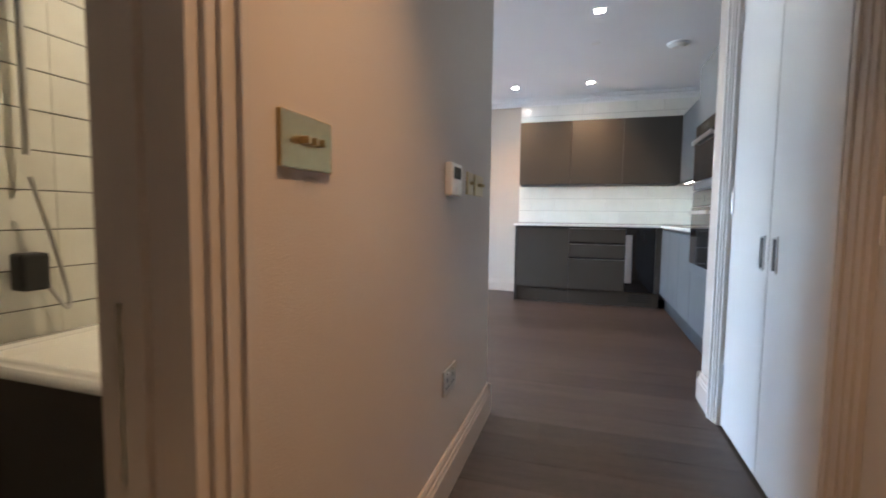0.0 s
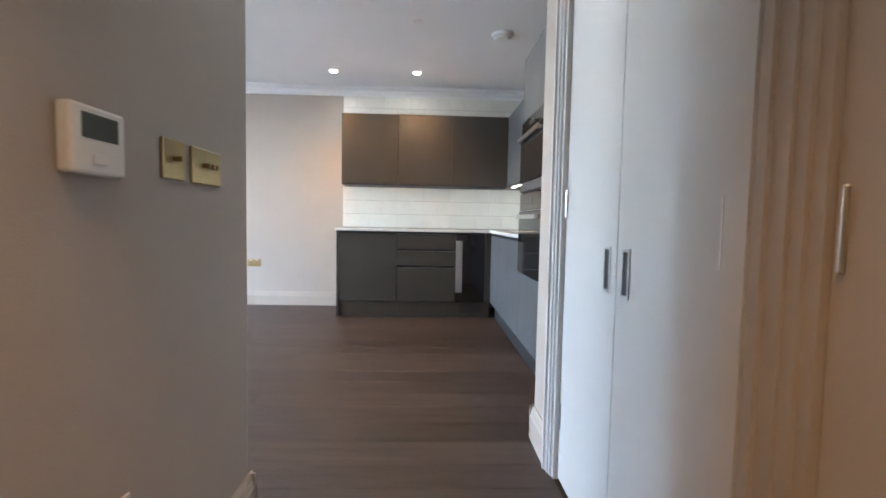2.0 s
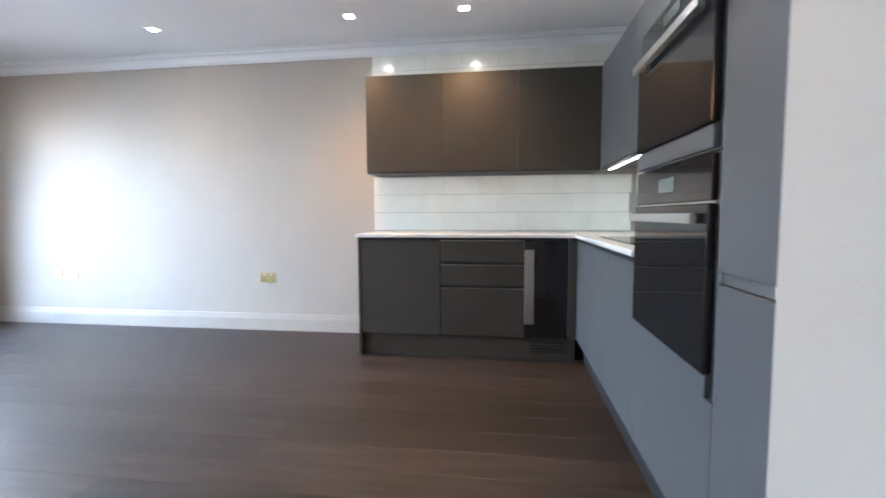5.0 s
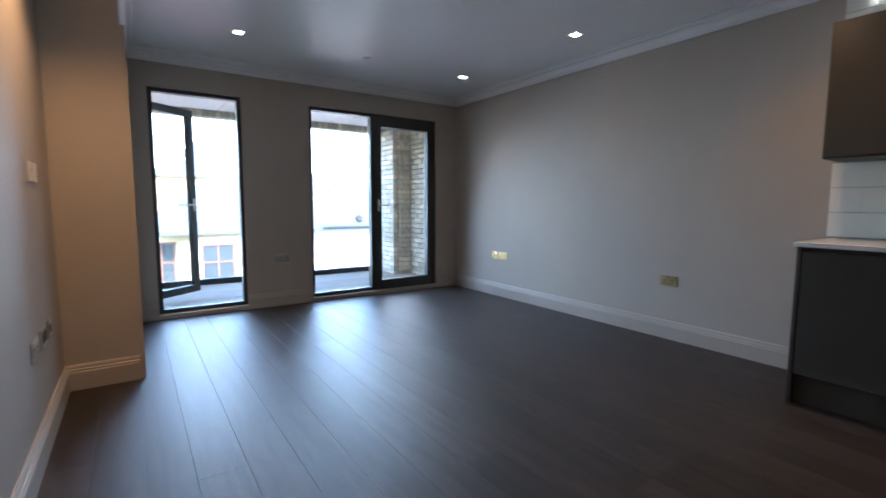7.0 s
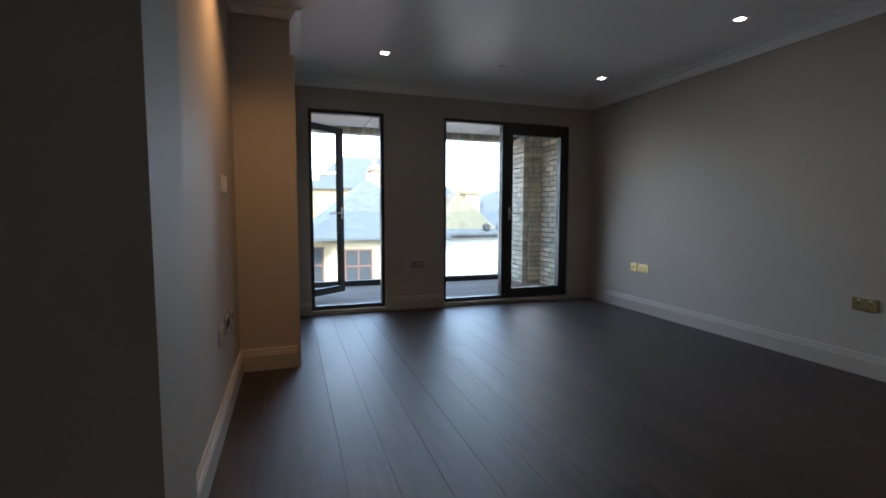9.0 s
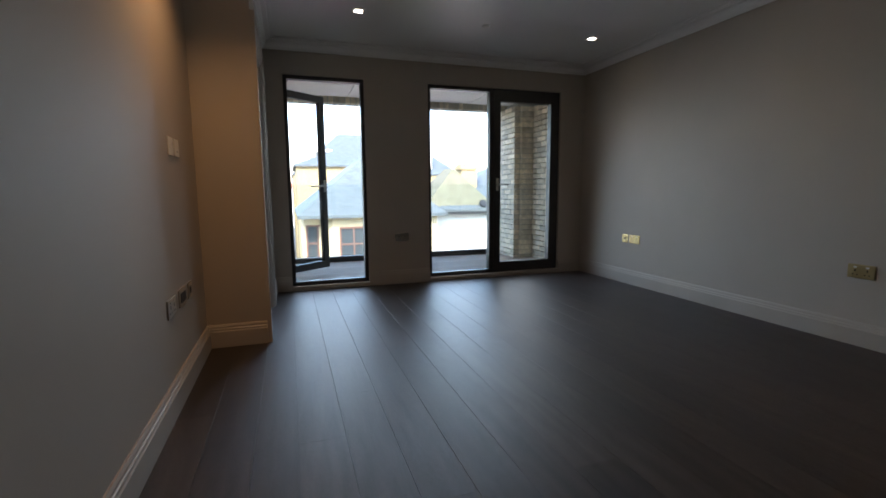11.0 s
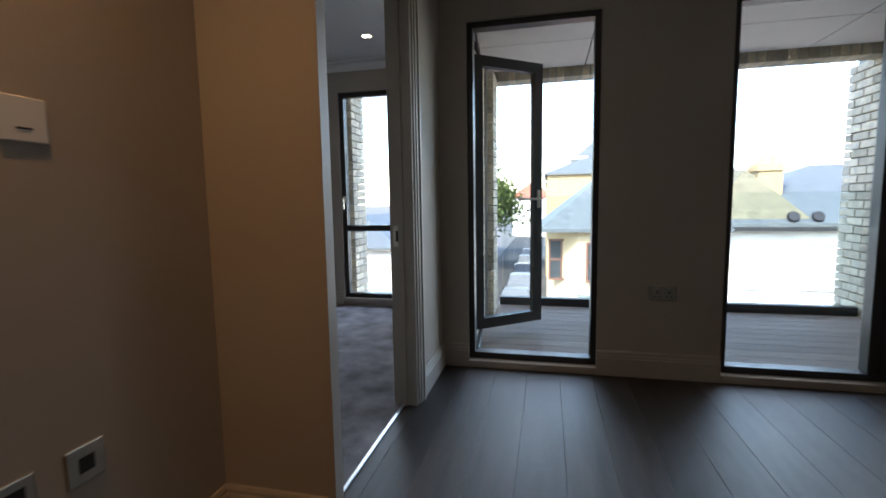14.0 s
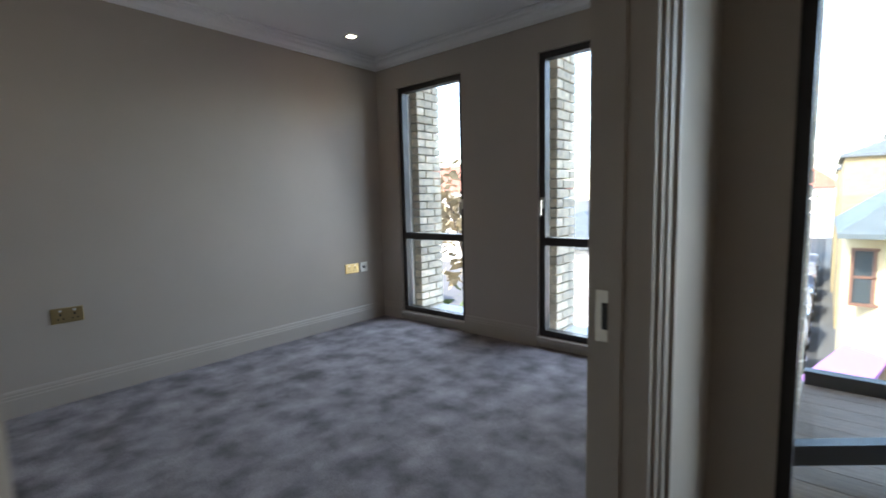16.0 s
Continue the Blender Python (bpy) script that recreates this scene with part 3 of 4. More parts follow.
# wall cabinets
xs = (0.0, 0.592, 1.155, 1.75)
for i in range(3):
    b = thing("wall_cabinet", "dark bronze handleless wall cabinet over the tiled splashback", "cabinet", "kitchen cabinets")
    part("body", boxes((xs[i] + (0.0195 if i == 0 else 0.001), xs[i + 1] - 0.001, -0.329, -0.013, 1.375, 2.085)), KCARC, b)
    plain_front(b, xs[i] + 0.0012, xs[i + 1] - 0.0012, -0.35, -0.33, 1.365, 2.087, KDARK)
    part("underside", rbox(xs[i] + 0.001, xs[i + 1] - 0.001, -0.345, -0.013, 1.352, 1.3645, 0.001), KCARC, b)
    if i == 0:
        part("side_panel", rbox(0, 0.019, -0.329, -0.013, 1.3655, 2.087, 0.001), KDARK, b)
for y0, y1 in ((-1.19, -0.351), (-2.029, -1.191)):
    b = thing("wall_cabinet", "grey handleless wall cabinet beside the oven tower", "cabinet", "kitchen cabinets")
    part("body", boxes((1.771, 2.096, y0 + 0.001, y1 - 0.001, 1.375, 2.085)), KCARC, b)
    plain_front(b, 1.75, 1.77, y0 + 0.0012, y1 - 0.0012, 1.365, 2.087, KGREY)
    part("underside", rbox(1.755, 2.096, y0 + 0.001, y1 - 0.001, 1.352, 1.3645, 0.001), KCARC, b)
ls = thing("light_strip", "lit strip lamp under the wall cabinets", "strip light")
part("housing", boxes((1.79, 1.806, -1.95, -0.40, 1.346, 1.3515)), WHITE, ls)
part("diffuser", boxes((1.792, 1.804, -1.94, -0.41, 1.343, 1.3457)), STRIP, ls, "glowing strip")
# oven tower
tw = thing("oven_tower", "grey tall kitchen housing for two built-in ovens", "cabinet", "kitchen cabinets")
part("body", boxes((XR + 0.024, 2.096, -2.678, -2.032, 0.165, 2.085)), KCARC, tw)
plain_front(tw, XR, XR + 0.02, -2.678, -2.032, 0.165, 0.578, KGREY)
plain_front(tw, XR, XR + 0.02, -2.678, -2.032, 1.66, 2.087, KGREY)
part("side_panel", rbox(XR + 0.0205, 2.096, -2.0312, -2.0295, 0.165, 2.087, 0.0005), KGREY, tw)
part("plinth", boxes((XR + 0.055, XR + 0.07, -2.678, -2.03, 0, 0.163)), KCARC, tw, "dark recessed plinth")


def oven(name, z0, z1, panel, label):
    o = thing(name, label, "oven")
    part("body", boxes((XR + 0.004, XR + 0.0235, -2.674, -2.036, z0, z1)), STEEL, o, "steel surround")
    part("control_panel", rbox(XR - 0.012, XR + 0.0035, -2.66, -2.05, z1 - panel, z1 - 0.004, 0.002), BLACKGL, o, "black glass control panel")
    part("display", boxes((XR - 0.0135, XR - 0.0122, -2.42, -2.29, z1 - panel * 0.72, z1 - panel * 0.35)), SCREEN, o, "grey display window")
    d = part("door", rbox(XR - 0.018, XR + 0.0035, -2.66, -2.05, z0 + 0.062, z1 - panel - 0.006, 0.003), BLACKGL, o, "black glass oven door")
    bm = boxes((XR - 0.046, XR - 0.034, -2.63, -2.08, z1 - panel - 0.055, z1 - panel - 0.03))
    box(bm, XR - 0.034, XR - 0.018, -2.60, -2.58, z1 - panel - 0.052, z1 - panel - 0.033)
    box(bm, XR - 0.034, XR - 0.018, -2.13, -2.11, z1 - panel - 0.052, z1 - panel - 0.033)
    part("handle", bm, STEEL, d, "brushed steel bar handle")
    part("lower_trim", rbox(XR - 0.012, XR + 0.0035, -2.66, -2.05, z0 + 0.003, z0 + 0.058, 0.002), KGREY, o)


oven("oven", 0.58, 1.175, 0.115, "black glass built-in oven with a steel bar handle")
oven("compact_oven", 1.18, 1.655, 0.085, "black glass compact oven above the main oven")
fz = thing("fridge_housing", "grey tall fridge housing with handleless doors", "cabinet", "kitchen cabinets")
part("body", boxes((XR + 0.022, 2.096, -3.186, -2.682, 0.165, 2.085)), KCARC, fz)
plain_front(fz, XR, XR + 0.02, -3.186, -2.681, 0.165, 0.865, KGREY)
plain_front(fz, XR, XR + 0.02, -3.186, -2.681, 0.895, 2.087, KGREY)
part("grip_rail", rbox(XR + 0.012, XR + 0.0215, -3.186, -2.681, 0.867, 0.893, 0.001), STEEL, fz, "recessed grip rail")
part("plinth", boxes((XR + 0.055, XR + 0.07, -3.186, -2.68, 0, 0.163)), KCARC, fz, "dark recessed plinth")


# ---------------- wall fittings ----------------
def plate(name, label, cat, at, w, h, mat, bits, group=""):
    """A wall plate facing local +y; bits: (x0, x1, z0, z1, depth, material, name)."""
    t = thing(name, label, cat, group, at=at)
    part("plate", rbox(-w / 2, w / 2, 0.0, 0.007, -h / 2, h / 2, 0.003, 2), mat, t)
    for x0, x1, z0, z1, d, m, nm in bits:
        part(nm, rbox(x0, x1, 0.007, 0.007 + d, z0, z1, 0.001), m, t)
    return t


def socket_bits(n):
    out = []
    for i in range(n):
        c = (i - (n - 1) / 2) * 0.066
        out += [(c - 0.004, c + 0.004, -0.002, 0.012, 0.0007, BLACK, "earth_slot"), (c - 0.016, c - 0.008, -0.024, -0.017, 0.0007, BLACK, "pin_slot"),
                (c + 0.008, c + 0.016, -0.024, -0.017, 0.0007, BLACK, "pin_slot"), (c - 0.008, c + 0.008, 0.022, 0.032, 0.004, PLASTIC, "rocker")]
    return out


FACE = {"+y": 0, "-y": 180, "+x": -90, "-x": 90}


def on(x, y, z, f):
    return pose(x, y, z, 0, 0, FACE[f])


plate("socket", "brass double power socket on the greige wall", "socket", on(-1.04, 0, 0.475, "-y"), 0.15, 0.088, BRASS, socket_bits(2), "wall sockets")
plate("socket", "brass double power socket near the balcony windows", "socket", on(-3.05, 0, 0.48, "-y"), 0.15, 0.088, BRASS, socket_bits(2), "wall sockets")
plate("aerial_socket", "small brass aerial socket beside a power socket", "socket", on(-3.19, 0, 0.48, "-y"), 0.088, 0.088, BRASS, [(-0.012, 0.012, -0.012, 0.012, 0.004, BLACK, "outlet")], "wall sockets")
plate("socket", "bronze double socket on the pier between the windows", "socket", on(-4.0, -2.27, 0.51, "+x"), 0.15, 0.088, NICKEL, socket_bits(2), "wall sockets")
plate("socket", "nickel double power socket low on the living room wall", "socket", on(-1.542, -3.95, 0.48, "+y"), 0.15, 0.088, NICKEL, socket_bits(2), "wall sockets")
plate("media_plate", "nickel media plate with a black insert", "socket", on(-1.77, -3.95, 0.48, "+y"), 0.15, 0.088, NICKEL, [(-0.055, 0.055, -0.025, 0.025, 0.002, BLACK, "insert")], "wall sockets")
plate("data_socket", "small nickel data socket", "socket", on(-1.95, -3.95, 0.48, "+y"), 0.088, 0.088, NICKEL, [(-0.018, 0.018, -0.018, 0.018, 0.002, BLACK, "insert")], "wall sockets")
plate("wall_switch", "white plastic isolator switch on the living room wall", "switch", on(-1.77, -3.95, 1.232, "+y"), 0.09, 0.09, PLASTIC, [(-0.012, 0.012, -0.004, 0.012, 0.004, PLASTIC, "rocker"), (-0.03, -0.02, 0.012, 0.016, 0.001, BLACK, "marking")], "living room switches")
plate("wall_switch", "white plastic blank plate beside an isolator switch", "switch", on(-1.895, -3.95, 1.232, "+y"), 0.09, 0.09, PLASTIC, [(-0.015, 0.015, -0.02, -0.016, 0.0012, BLACK, "slot")], "living room switches")


def toggles(n):
    return [((i - (n - 1) / 2) * 0.022 - 0.004, (i - (n - 1) / 2) * 0.022 + 0.004, -0.004, 0.008, 0.018, BRASS, "toggle") for i in range(n)]


plate("wall_switch", "brass light switch plate with three toggles", "switch", on(0.345, -5.255, 1.09, "+x"), 0.146, 0.088, BRASS, toggles(3), "corridor switches")
plate("wall_switch", "brass single toggle light switch", "switch", on(0.345, -4.165, 1.10, "+x"), 0.09, 0.088, BRASS, toggles(1), "corridor switches")
plate("wall_switch", "brass light switch with three toggles", "switch", on(0.345, -4.015, 1.10, "+x"), 0.15, 0.088, BRASS, toggles(3), "corridor switches")
plate("socket", "nickel double power socket low on the corridor wall", "socket", on(0.345, -4.41, 0.405, "+x"), 0.15, 0.088, NICKEL, socket_bits(2), "wall sockets")
th = thing("thermostat", "white plastic wall thermostat with a grey display", "thermostat", at=on(0.345, -4.42, 1.095, "+x"))
part("case", rbox(-0.062, 0.062, 0, 0.026, -0.055, 0.055, 0.006, 2), PLASTIC, th)
part("display", rbox(-0.042, 0.042, 0.026, 0.0272, 0.002, 0.042, 0.001), SCREEN, th, "grey liquid-crystal display")
part("dial", rbox(-0.012, 0.02, 0.026, 0.029, -0.038, -0.022, 0.002), PLASTIC, th)
plate("socket", "brass double power socket on the bedroom wall", "socket", on(-5.11, -6.68, 0.52, "+y"), 0.15, 0.088, BRASS, socket_bits(2), "wall sockets")
plate("aerial_socket", "small pale aerial socket on the bedroom wall", "socket", on(-5.25, -6.68, 0.52, "+y"), 0.088, 0.088, PLASTIC, [(-0.012, 0.012, -0.012, 0.012, 0.004, BLACK, "outlet")], "wall sockets")
plate("socket", "brass double power socket low on the bedroom wall", "socket", on(-3.04, -6.68, 0.52, "+y"), 0.15, 0.088, BRASS, socket_bits(2), "wall sockets")


def ceiling_disc(name, label, cat, x, y, r, h):
    t = thing(name, label, cat, at=pose(x, y, CEIL))
    bm = bmesh.new()
    tube(bm, (0, 0, 0), (0, 0, -h * 0.5), r, r, 28)
    part("base", bm, WHITE, t)
    bm = bmesh.new()
    tube(bm, (0, 0, -h * 0.5), (0, 0, -h), r * 0.9, r * 0.55, 28)
    part("cover", bm, PLASTIC, t)


ceiling_disc("smoke_detector", "round white smoke detector on the ceiling", "smoke detector", 1.47, -1.57, 0.085, 0.035)
for sx, sy in ((0.81, -1.75), (-3.08, -1.69), (-1.59, -1.68)):
    ceiling_disc("sprinkler_cover", "small flat round white sprinkler cover plate", "sprinkler", sx, sy, 0.04, 0.01)


# ---------------- bathroom ----------------
bt = thing("bathtub", "white enamel bath with a dark side panel", "bathtub")
bm = bmesh.new()
prof = [(0.0, 0.0), (0.0, -0.03), (0.055, -0.03), (0.075, -0.06), (0.13, -0.40)]
rings = []
for d, z in [(0, -0.04)] + [(0, 0), (0.05, 0.0), (0.07, -0.02), (0.13, -0.38)]:
    rings.append([bm.verts.new((x, y, 0.56 + z)) for x, y in ((-0.94 + d, -5.12 + d), (0.17 - d, -5.12 + d), (0.17 - d, -4.41 - d), (-0.94 + d, -4.41 - d))])
for a, c in zip(rings, rings[1:]):
    for i in range(4):
        bm.faces.new((a[i], a[(i + 1) % 4], c[(i + 1) % 4], c[i]))
bm.faces.new(rings[-1])
bmesh.ops.bevel(bm, geom=bm.edges[:], offset=0.012, segments=2, affect="EDGES")
part("tub", bm, BATHW, bt, smooth=True)
part("side_panel", rbox(-0.94, 0.17, -5.105, -5.085, 0.0, 0.515), BATHP, bt, "dark bath side panel")
sh = thing("shower", "chrome riser shower with a hand shower and hose", "shower")
bm = bmesh.new()
tube(bm, (-0.90, -4.92, 1.15), (-0.90, -4.92, 2.1), 0.011)
tube(bm, (-0.90, -4.92, 2.1), (-0.60, -4.92, 2.12), 0.011)
part("riser", bm, STEEL, sh)
bm = bmesh.new()
tube(bm, (-0.6, -4.92, 2.12), (-0.6, -4.92, 2.09), 0.1, 0.1, 24)
part("rain_head", bm, STEEL, sh)
part("mixer", rbox(-0.935, -0.87, -4.965, -4.885, 0.72, 0.84, 0.01, 2), BLACK, sh, "dark shower mixer")
bm = bmesh.new()
pts = [(-0.89, -4.92 + 0.10 * math.sin(math.pi * i / 14), 0.80 - 0.28 * math.sin(math.pi * i / 14) + 0.02 * i) for i in range(15)]
for p, q in zip(pts, pts[1:]):
    tube(bm, p, q, 0.007, n=8)
part("hose", bm, STEEL, sh)
struct("floor_bathroom", boxes((-0.96, 0.18, -7.2, -4.25, -0.005, 0.004)), GROUT, "grey bathroom floor", "floor")


# ---------------- street outside ----------------
GZ = -5.4
struct("ground", boxes((-900, 900, -900, 900, GZ - 0.5, GZ)), PAVE, "grey paved ground reaching the horizon", "ground")
struct("road", boxes((-15.5, -8.0, -120, 120, GZ, GZ + 0.02), (-160, -15.5, -8.2, -3.4, GZ, GZ + 0.02)), ASPHALT, "dark asphalt street and side road", "road")
for i, (x0, x1, y0, y1) in enumerate(((-17.0, -15.5, -3.4, 60), (-160, -17.0, -3.4, -2.4), (-160, -15.5, -9.6, -8.2), (-17.0, -15.5, -60, -9.6), (-8.0, -6.6, -60, 60))):
    struct("pavement_%d" % (i + 1), boxes((x0, x1, y0, y1, GZ, GZ + 0.13)), PAVE, "raised concrete pavement with a kerb", "pavement")


def hip_roof(x0, x1, y0, y1, z, h, over=0.3, th=0.12, inset=None):
    x0, x1, y0, y1 = x0 - over, x1 + over, y0 - over, y1 + over
    bm = bmesh.new()
    k = min(x1 - x0, y1 - y0) / 2 if inset is None else inset
    lo = [bm.verts.new(p) for p in ((x0, y0, z), (x1, y0, z), (x1, y1, z), (x0, y1, z))]
    md = [bm.verts.new((v.co.x, v.co.y, z + th)) for v in lo]
    if (x1 - x0) <= (y1 - y0):
        r = [bm.verts.new(((x0 + x1) / 2, y0 + k, z + h)), bm.verts.new(((x0 + x1) / 2, y1 - k, z + h))]
        fs = ((md[0], md[1], r[0]), (md[1], md[2], r[1], r[0]), (md[2], md[3], r[1]), (md[3], md[0], r[0], r[1]))
    else:
        r = [bm.verts.new((x0 + k, (y0 + y1) / 2, z + h)), bm.verts.new((x1 - k, (y0 + y1) / 2, z + h))]
        fs = ((md[0], md[1], r[1], r[0]), (md[1], md[2], r[1]), (md[2], md[3], r[0], r[1]), (md[3], md[0], r[0]))
    for f in fs:
        bm.faces.new(f)
    bm.faces.new(lo[::-1])
    for i in range(4):
        bm.faces.new((lo[i], lo[(i + 1) % 4], md[(i + 1) % 4], md[i]))
    return bm


def house_window(parent, x, y, z, w, h, frame_mat, axis="x", glass=None):
    """A sash window on a face turned to +x (axis x) or +y... -y (axis y)."""
    f = 0.07
    if axis == "x":
        fm = boxes((x, x + 0.07, y - w / 2 - f, y + w / 2 + f, z + h, z + h + f), (x, x + 0.10, y - w / 2 - f, y + w / 2 + f, z - f, z), (x, x + 0.06, y - w / 2 - f, y - w / 2, z, z + h), (x, x + 0.06, y + w / 2, y + w / 2 + f, z, z + h),
                   (x, x + 0.05, y - 0.03, y + 0.03, z, z + h), (x, x + 0.05, y - w / 2, y + w / 2, z + h / 2 - 0.03, z + h / 2 + 0.03))
        gm = boxes((x, x + 0.02, y - w / 2, y + w / 2, z, z + h))
    else:
        fm = boxes((x - w / 2 - f, x + w / 2 + f, y - 0.07, y, z + h, z + h + f), (x - w / 2 - f, x + w / 2 + f, y - 0.10, y, z - f, z), (x - w / 2 - f, x - w / 2, y - 0.06, y, z, z + h), (x + w / 2, x + w / 2 + f, y - 0.06, y, z, z + h), (x - 0.03, x + 0.03, y - 0.05, y, z, z + h))
        gm = boxes((x - w / 2, x + w / 2, y - 0.02, y, z, z + h))
    wnd = part("window", fm, frame_mat, parent)
    part("pane", gm, glass or WINGL, wnd)


def chimney(parent, x, y, z0, z1, w=0.8, mat=None):
    c = part("chimney", boxes((x - w / 2, x + w / 2, y - w / 2, y + w / 2, z0, z1), (x - w / 2 - 0.06, x + w / 2 + 0.06, y - w / 2 - 0.06, y + w / 2 + 0.06, z1 - 0.25, z1 - 0.08)), mat or OBRICK, parent)
    for d in (-0.2, 0.2):
        bm = bmesh.new()
        tube(bm, (x, y + d, z1), (x, y + d, z1 + 0.35), 0.11, 0.09, 10)
        part("chimney_pot", bm, OBRICK, c)


BROWNF = material("brown_window_frame", (0.16, 0.08, 0.055), 0.6)
WHITEF = material("white_window_frame", (0.7, 0.7, 0.68), 0.5)
# corner shop building
h = thing("corner_building", "cream corner shop building with a slate hip roof and pink awning", "building")
part("wall", boxes((-25, -17.0, -1.9, 2.3, GZ, 0.0)), RENDERY, h)
bm = bmesh.new()
vs = [(-17.0, -1.9), (-18.1, -2.9), (-25, -2.9), (-25, -1.9)]
lo = [bm.verts.new((x, y, GZ)) for x, y in vs]
hi = [bm.verts.new((x, y, 0.0)) for x, y in vs]
for i in range(4):
    bm.faces.new((lo[i], lo[(i + 1) % 4], hi[(i + 1) % 4], hi[i]))
bm.faces.new(hi)
part("wall", bm, RENDERY, h)
part("roof", hip_roof(-25, -17.0, -2.8, 2.3, 0.0, 2.5, 0.35), SLATE, h)
part("fascia", boxes((-17.0, -16.72, -1.9, 2.3, -2.75, -2.15)), SHOPG, h, "grey-green shop fascia")
part("cornice_band", boxes((-17.0, -16.9, -1.9, 2.3, -2.12, -1.98)), RENDERW, h)
house_window(h, -17.0, -1.1, -1.62, 0.95, 1.2, BROWNF)
house_window(h, -17.0, 1.3, -1.65, 1.15, 1.3, BROWNF)
house_window(h, -17.55 + 0.0, -2.42, -1.65, 0.75, 1.3, BROWNF)
bm = bmesh.new()
for y0, y1 in ((-1.7, 2.2),):
    v = [bm.verts.new(p) for p in ((-16.98, y0, -2.8), (-16.98, y1, -2.8), (-15.7, y1, -3.5), (-15.7, y0, -3.5), (-16.98, y0, -2.86), (-16.98, y1, -2.86), (-15.7, y1, -3.75), (-15.7, y0, -3.75))]
    for f in ((0, 1, 2, 3), (7, 6, 5, 4), (3, 2, 6, 7), (0, 3, 7, 4), (1, 5, 6, 2), (0, 4, 5, 1)):
        bm.faces.new([v[i] for i in f])
part("awning", bm, PINK, h, "pink shop awning")
bm = bmesh.new()
v = [bm.verts.new(p) for p in ((-17.2, -2.05, -2.85), (-18.0, -2.85, -2.85), (-17.1, -3.65, -3.6), (-16.2, -2.6, -3.6), (-17.2, -2.05, -2.92), (-18.0, -2.85, -2.92), (-17.1, -3.65, -3.8), (-16.2, -2.6, -3.8))]
for f in ((0, 1, 2, 3), (7, 6, 5, 4), (3, 2, 6, 7), (0, 3, 7, 4), (1, 5, 6, 2), (0, 4, 5, 1)):
    bm.faces.new([v[i] for i in f])
part("awning", bm, PURPLE, h, "purple corner awning")
chimney(h, -20.0, 0.3, 1.2, 3.2, 0.8)
# white terrace
h = thing("terrace_house", "white rendered terrace house with a grey slate roof", "house")
part("wall", boxes((-25.5, -17.2, 2.32, 12.0, GZ, 0.15)), RENDERW, h)
part("roof", hip_roof(-25.5, -17.2, 2.6, 12.0, 0.15, 2.1, 0.3), SLATE, h)
part("gable_roof", hip_roof(-20.2, -17.2, 1.9, 4.9, 0.17, 1.8, 0.1, inset=1.0), ROOFG, h)
part("gutter", boxes((-16.95, -16.82, 2.32, 12.0, 0.03, 0.14)), BLACK, h)
house_window(h, -17.2, 3.3, -1.75, 0.7, 1.35, WHITEF, glass=PALEPANE)
house_window(h, -17.2, 5.2, -1.75, 0.9, 1.35, WHITEF, glass=PALEPANE)
house_window(h, -17.2, 8.4, -1.75, 0.9, 1.35, WHITEF, glass=PALEPANE)
part("shop_sign", boxes((-17.2, -17.05, 5.0, 11.0, -3.2, -2.6)), YBRICK, h, "faded cream shop sign board")
part("shop_sign_bar", boxes((-17.05, -17.03, 5.5, 9.0, -3.0, -2.8)), OBRICK, h)
chimney(h, -19.2, 4.45, 0.3, 2.2, 0.75, YBRICK)
for dy in (4.35, 5.0):
    d = part("satellite_dish", tube(bmesh.new(), (-17.0, dy, 0.45), (-16.93, dy, 0.48), 0.18, 0.15, 16), BLACK, h)
    part("dish_arm", tube(bmesh.new(), (-17.2, dy, 0.1), (-17.0, dy, 0.45), 0.03, n=8), BLACK, d)
# taller buildings behind
h = thing("mansard_building", "tall far building with a grey mansard roof and dormers", "building")
part("wall", boxes((-52, -40, -3.0, 12.0, GZ, 2.4)), YBRICK, h)
part("roof", hip_roof(-52, -40, -3.0, 12.0, 2.4, 4.2, 0.1, inset=4.5), SLATE, h)
for dy in (-0.5, 4.0, 8.5):
    d = part("dormer", boxes((-42, -40.3, dy - 0.8, dy + 0.8, 3.0, 4.6)), WHITEF, h)
    part("pane", boxes((-40.3, -40.26, dy - 0.6, dy + 0.6, 3.2, 4.4)), WINGL, d)
h = thing("brick_house", "yellow brick end-of-terrace house seen down the side road", "house")
part("wall", boxes((-38, -30, -2.9, 2.0, GZ, 2.6)), YBRICK, h)
part("roof", hip_roof(-38, -30, -2.9, 2.0, 2.6, 1.2, 0.2), SLATE, h)
h = thing("red_roof_house", "far houses with red tiled roofs", "house")
part("wall", boxes((-95, -85, -9.0, -2.0, GZ, 1.6)), RENDERW, h)
part("roof", hip_roof(-95, -85, -9.0, -2.0, 1.6, 3.2), REDTILE, h)
h = thing("red_roof_house", "pale far house with a red tiled roof beyond the trees", "house")
part("wall", boxes((-52, -40, -48.0, -26.0, GZ, 2.0)), RENDERW, h)
part("roof", hip_roof(-52, -40, -48.0, -26.0, 2.0, 3.2), REDTILE, h)
for i in range(6):
    house_window(h, -40.0, -46.0 + i * 3.6, -1.2, 1.2, 1.6, WHITEF)
h = thing("white_house", "white rendered house along the side road", "house")
part("wall", boxes((-60, -22, -16.0, -10.0, GZ, -1.2)), RENDERW, h)
part("roof", hip_roof(-60, -22, -16.0, -10.0, -1.2, 1.6), SLATE, h)


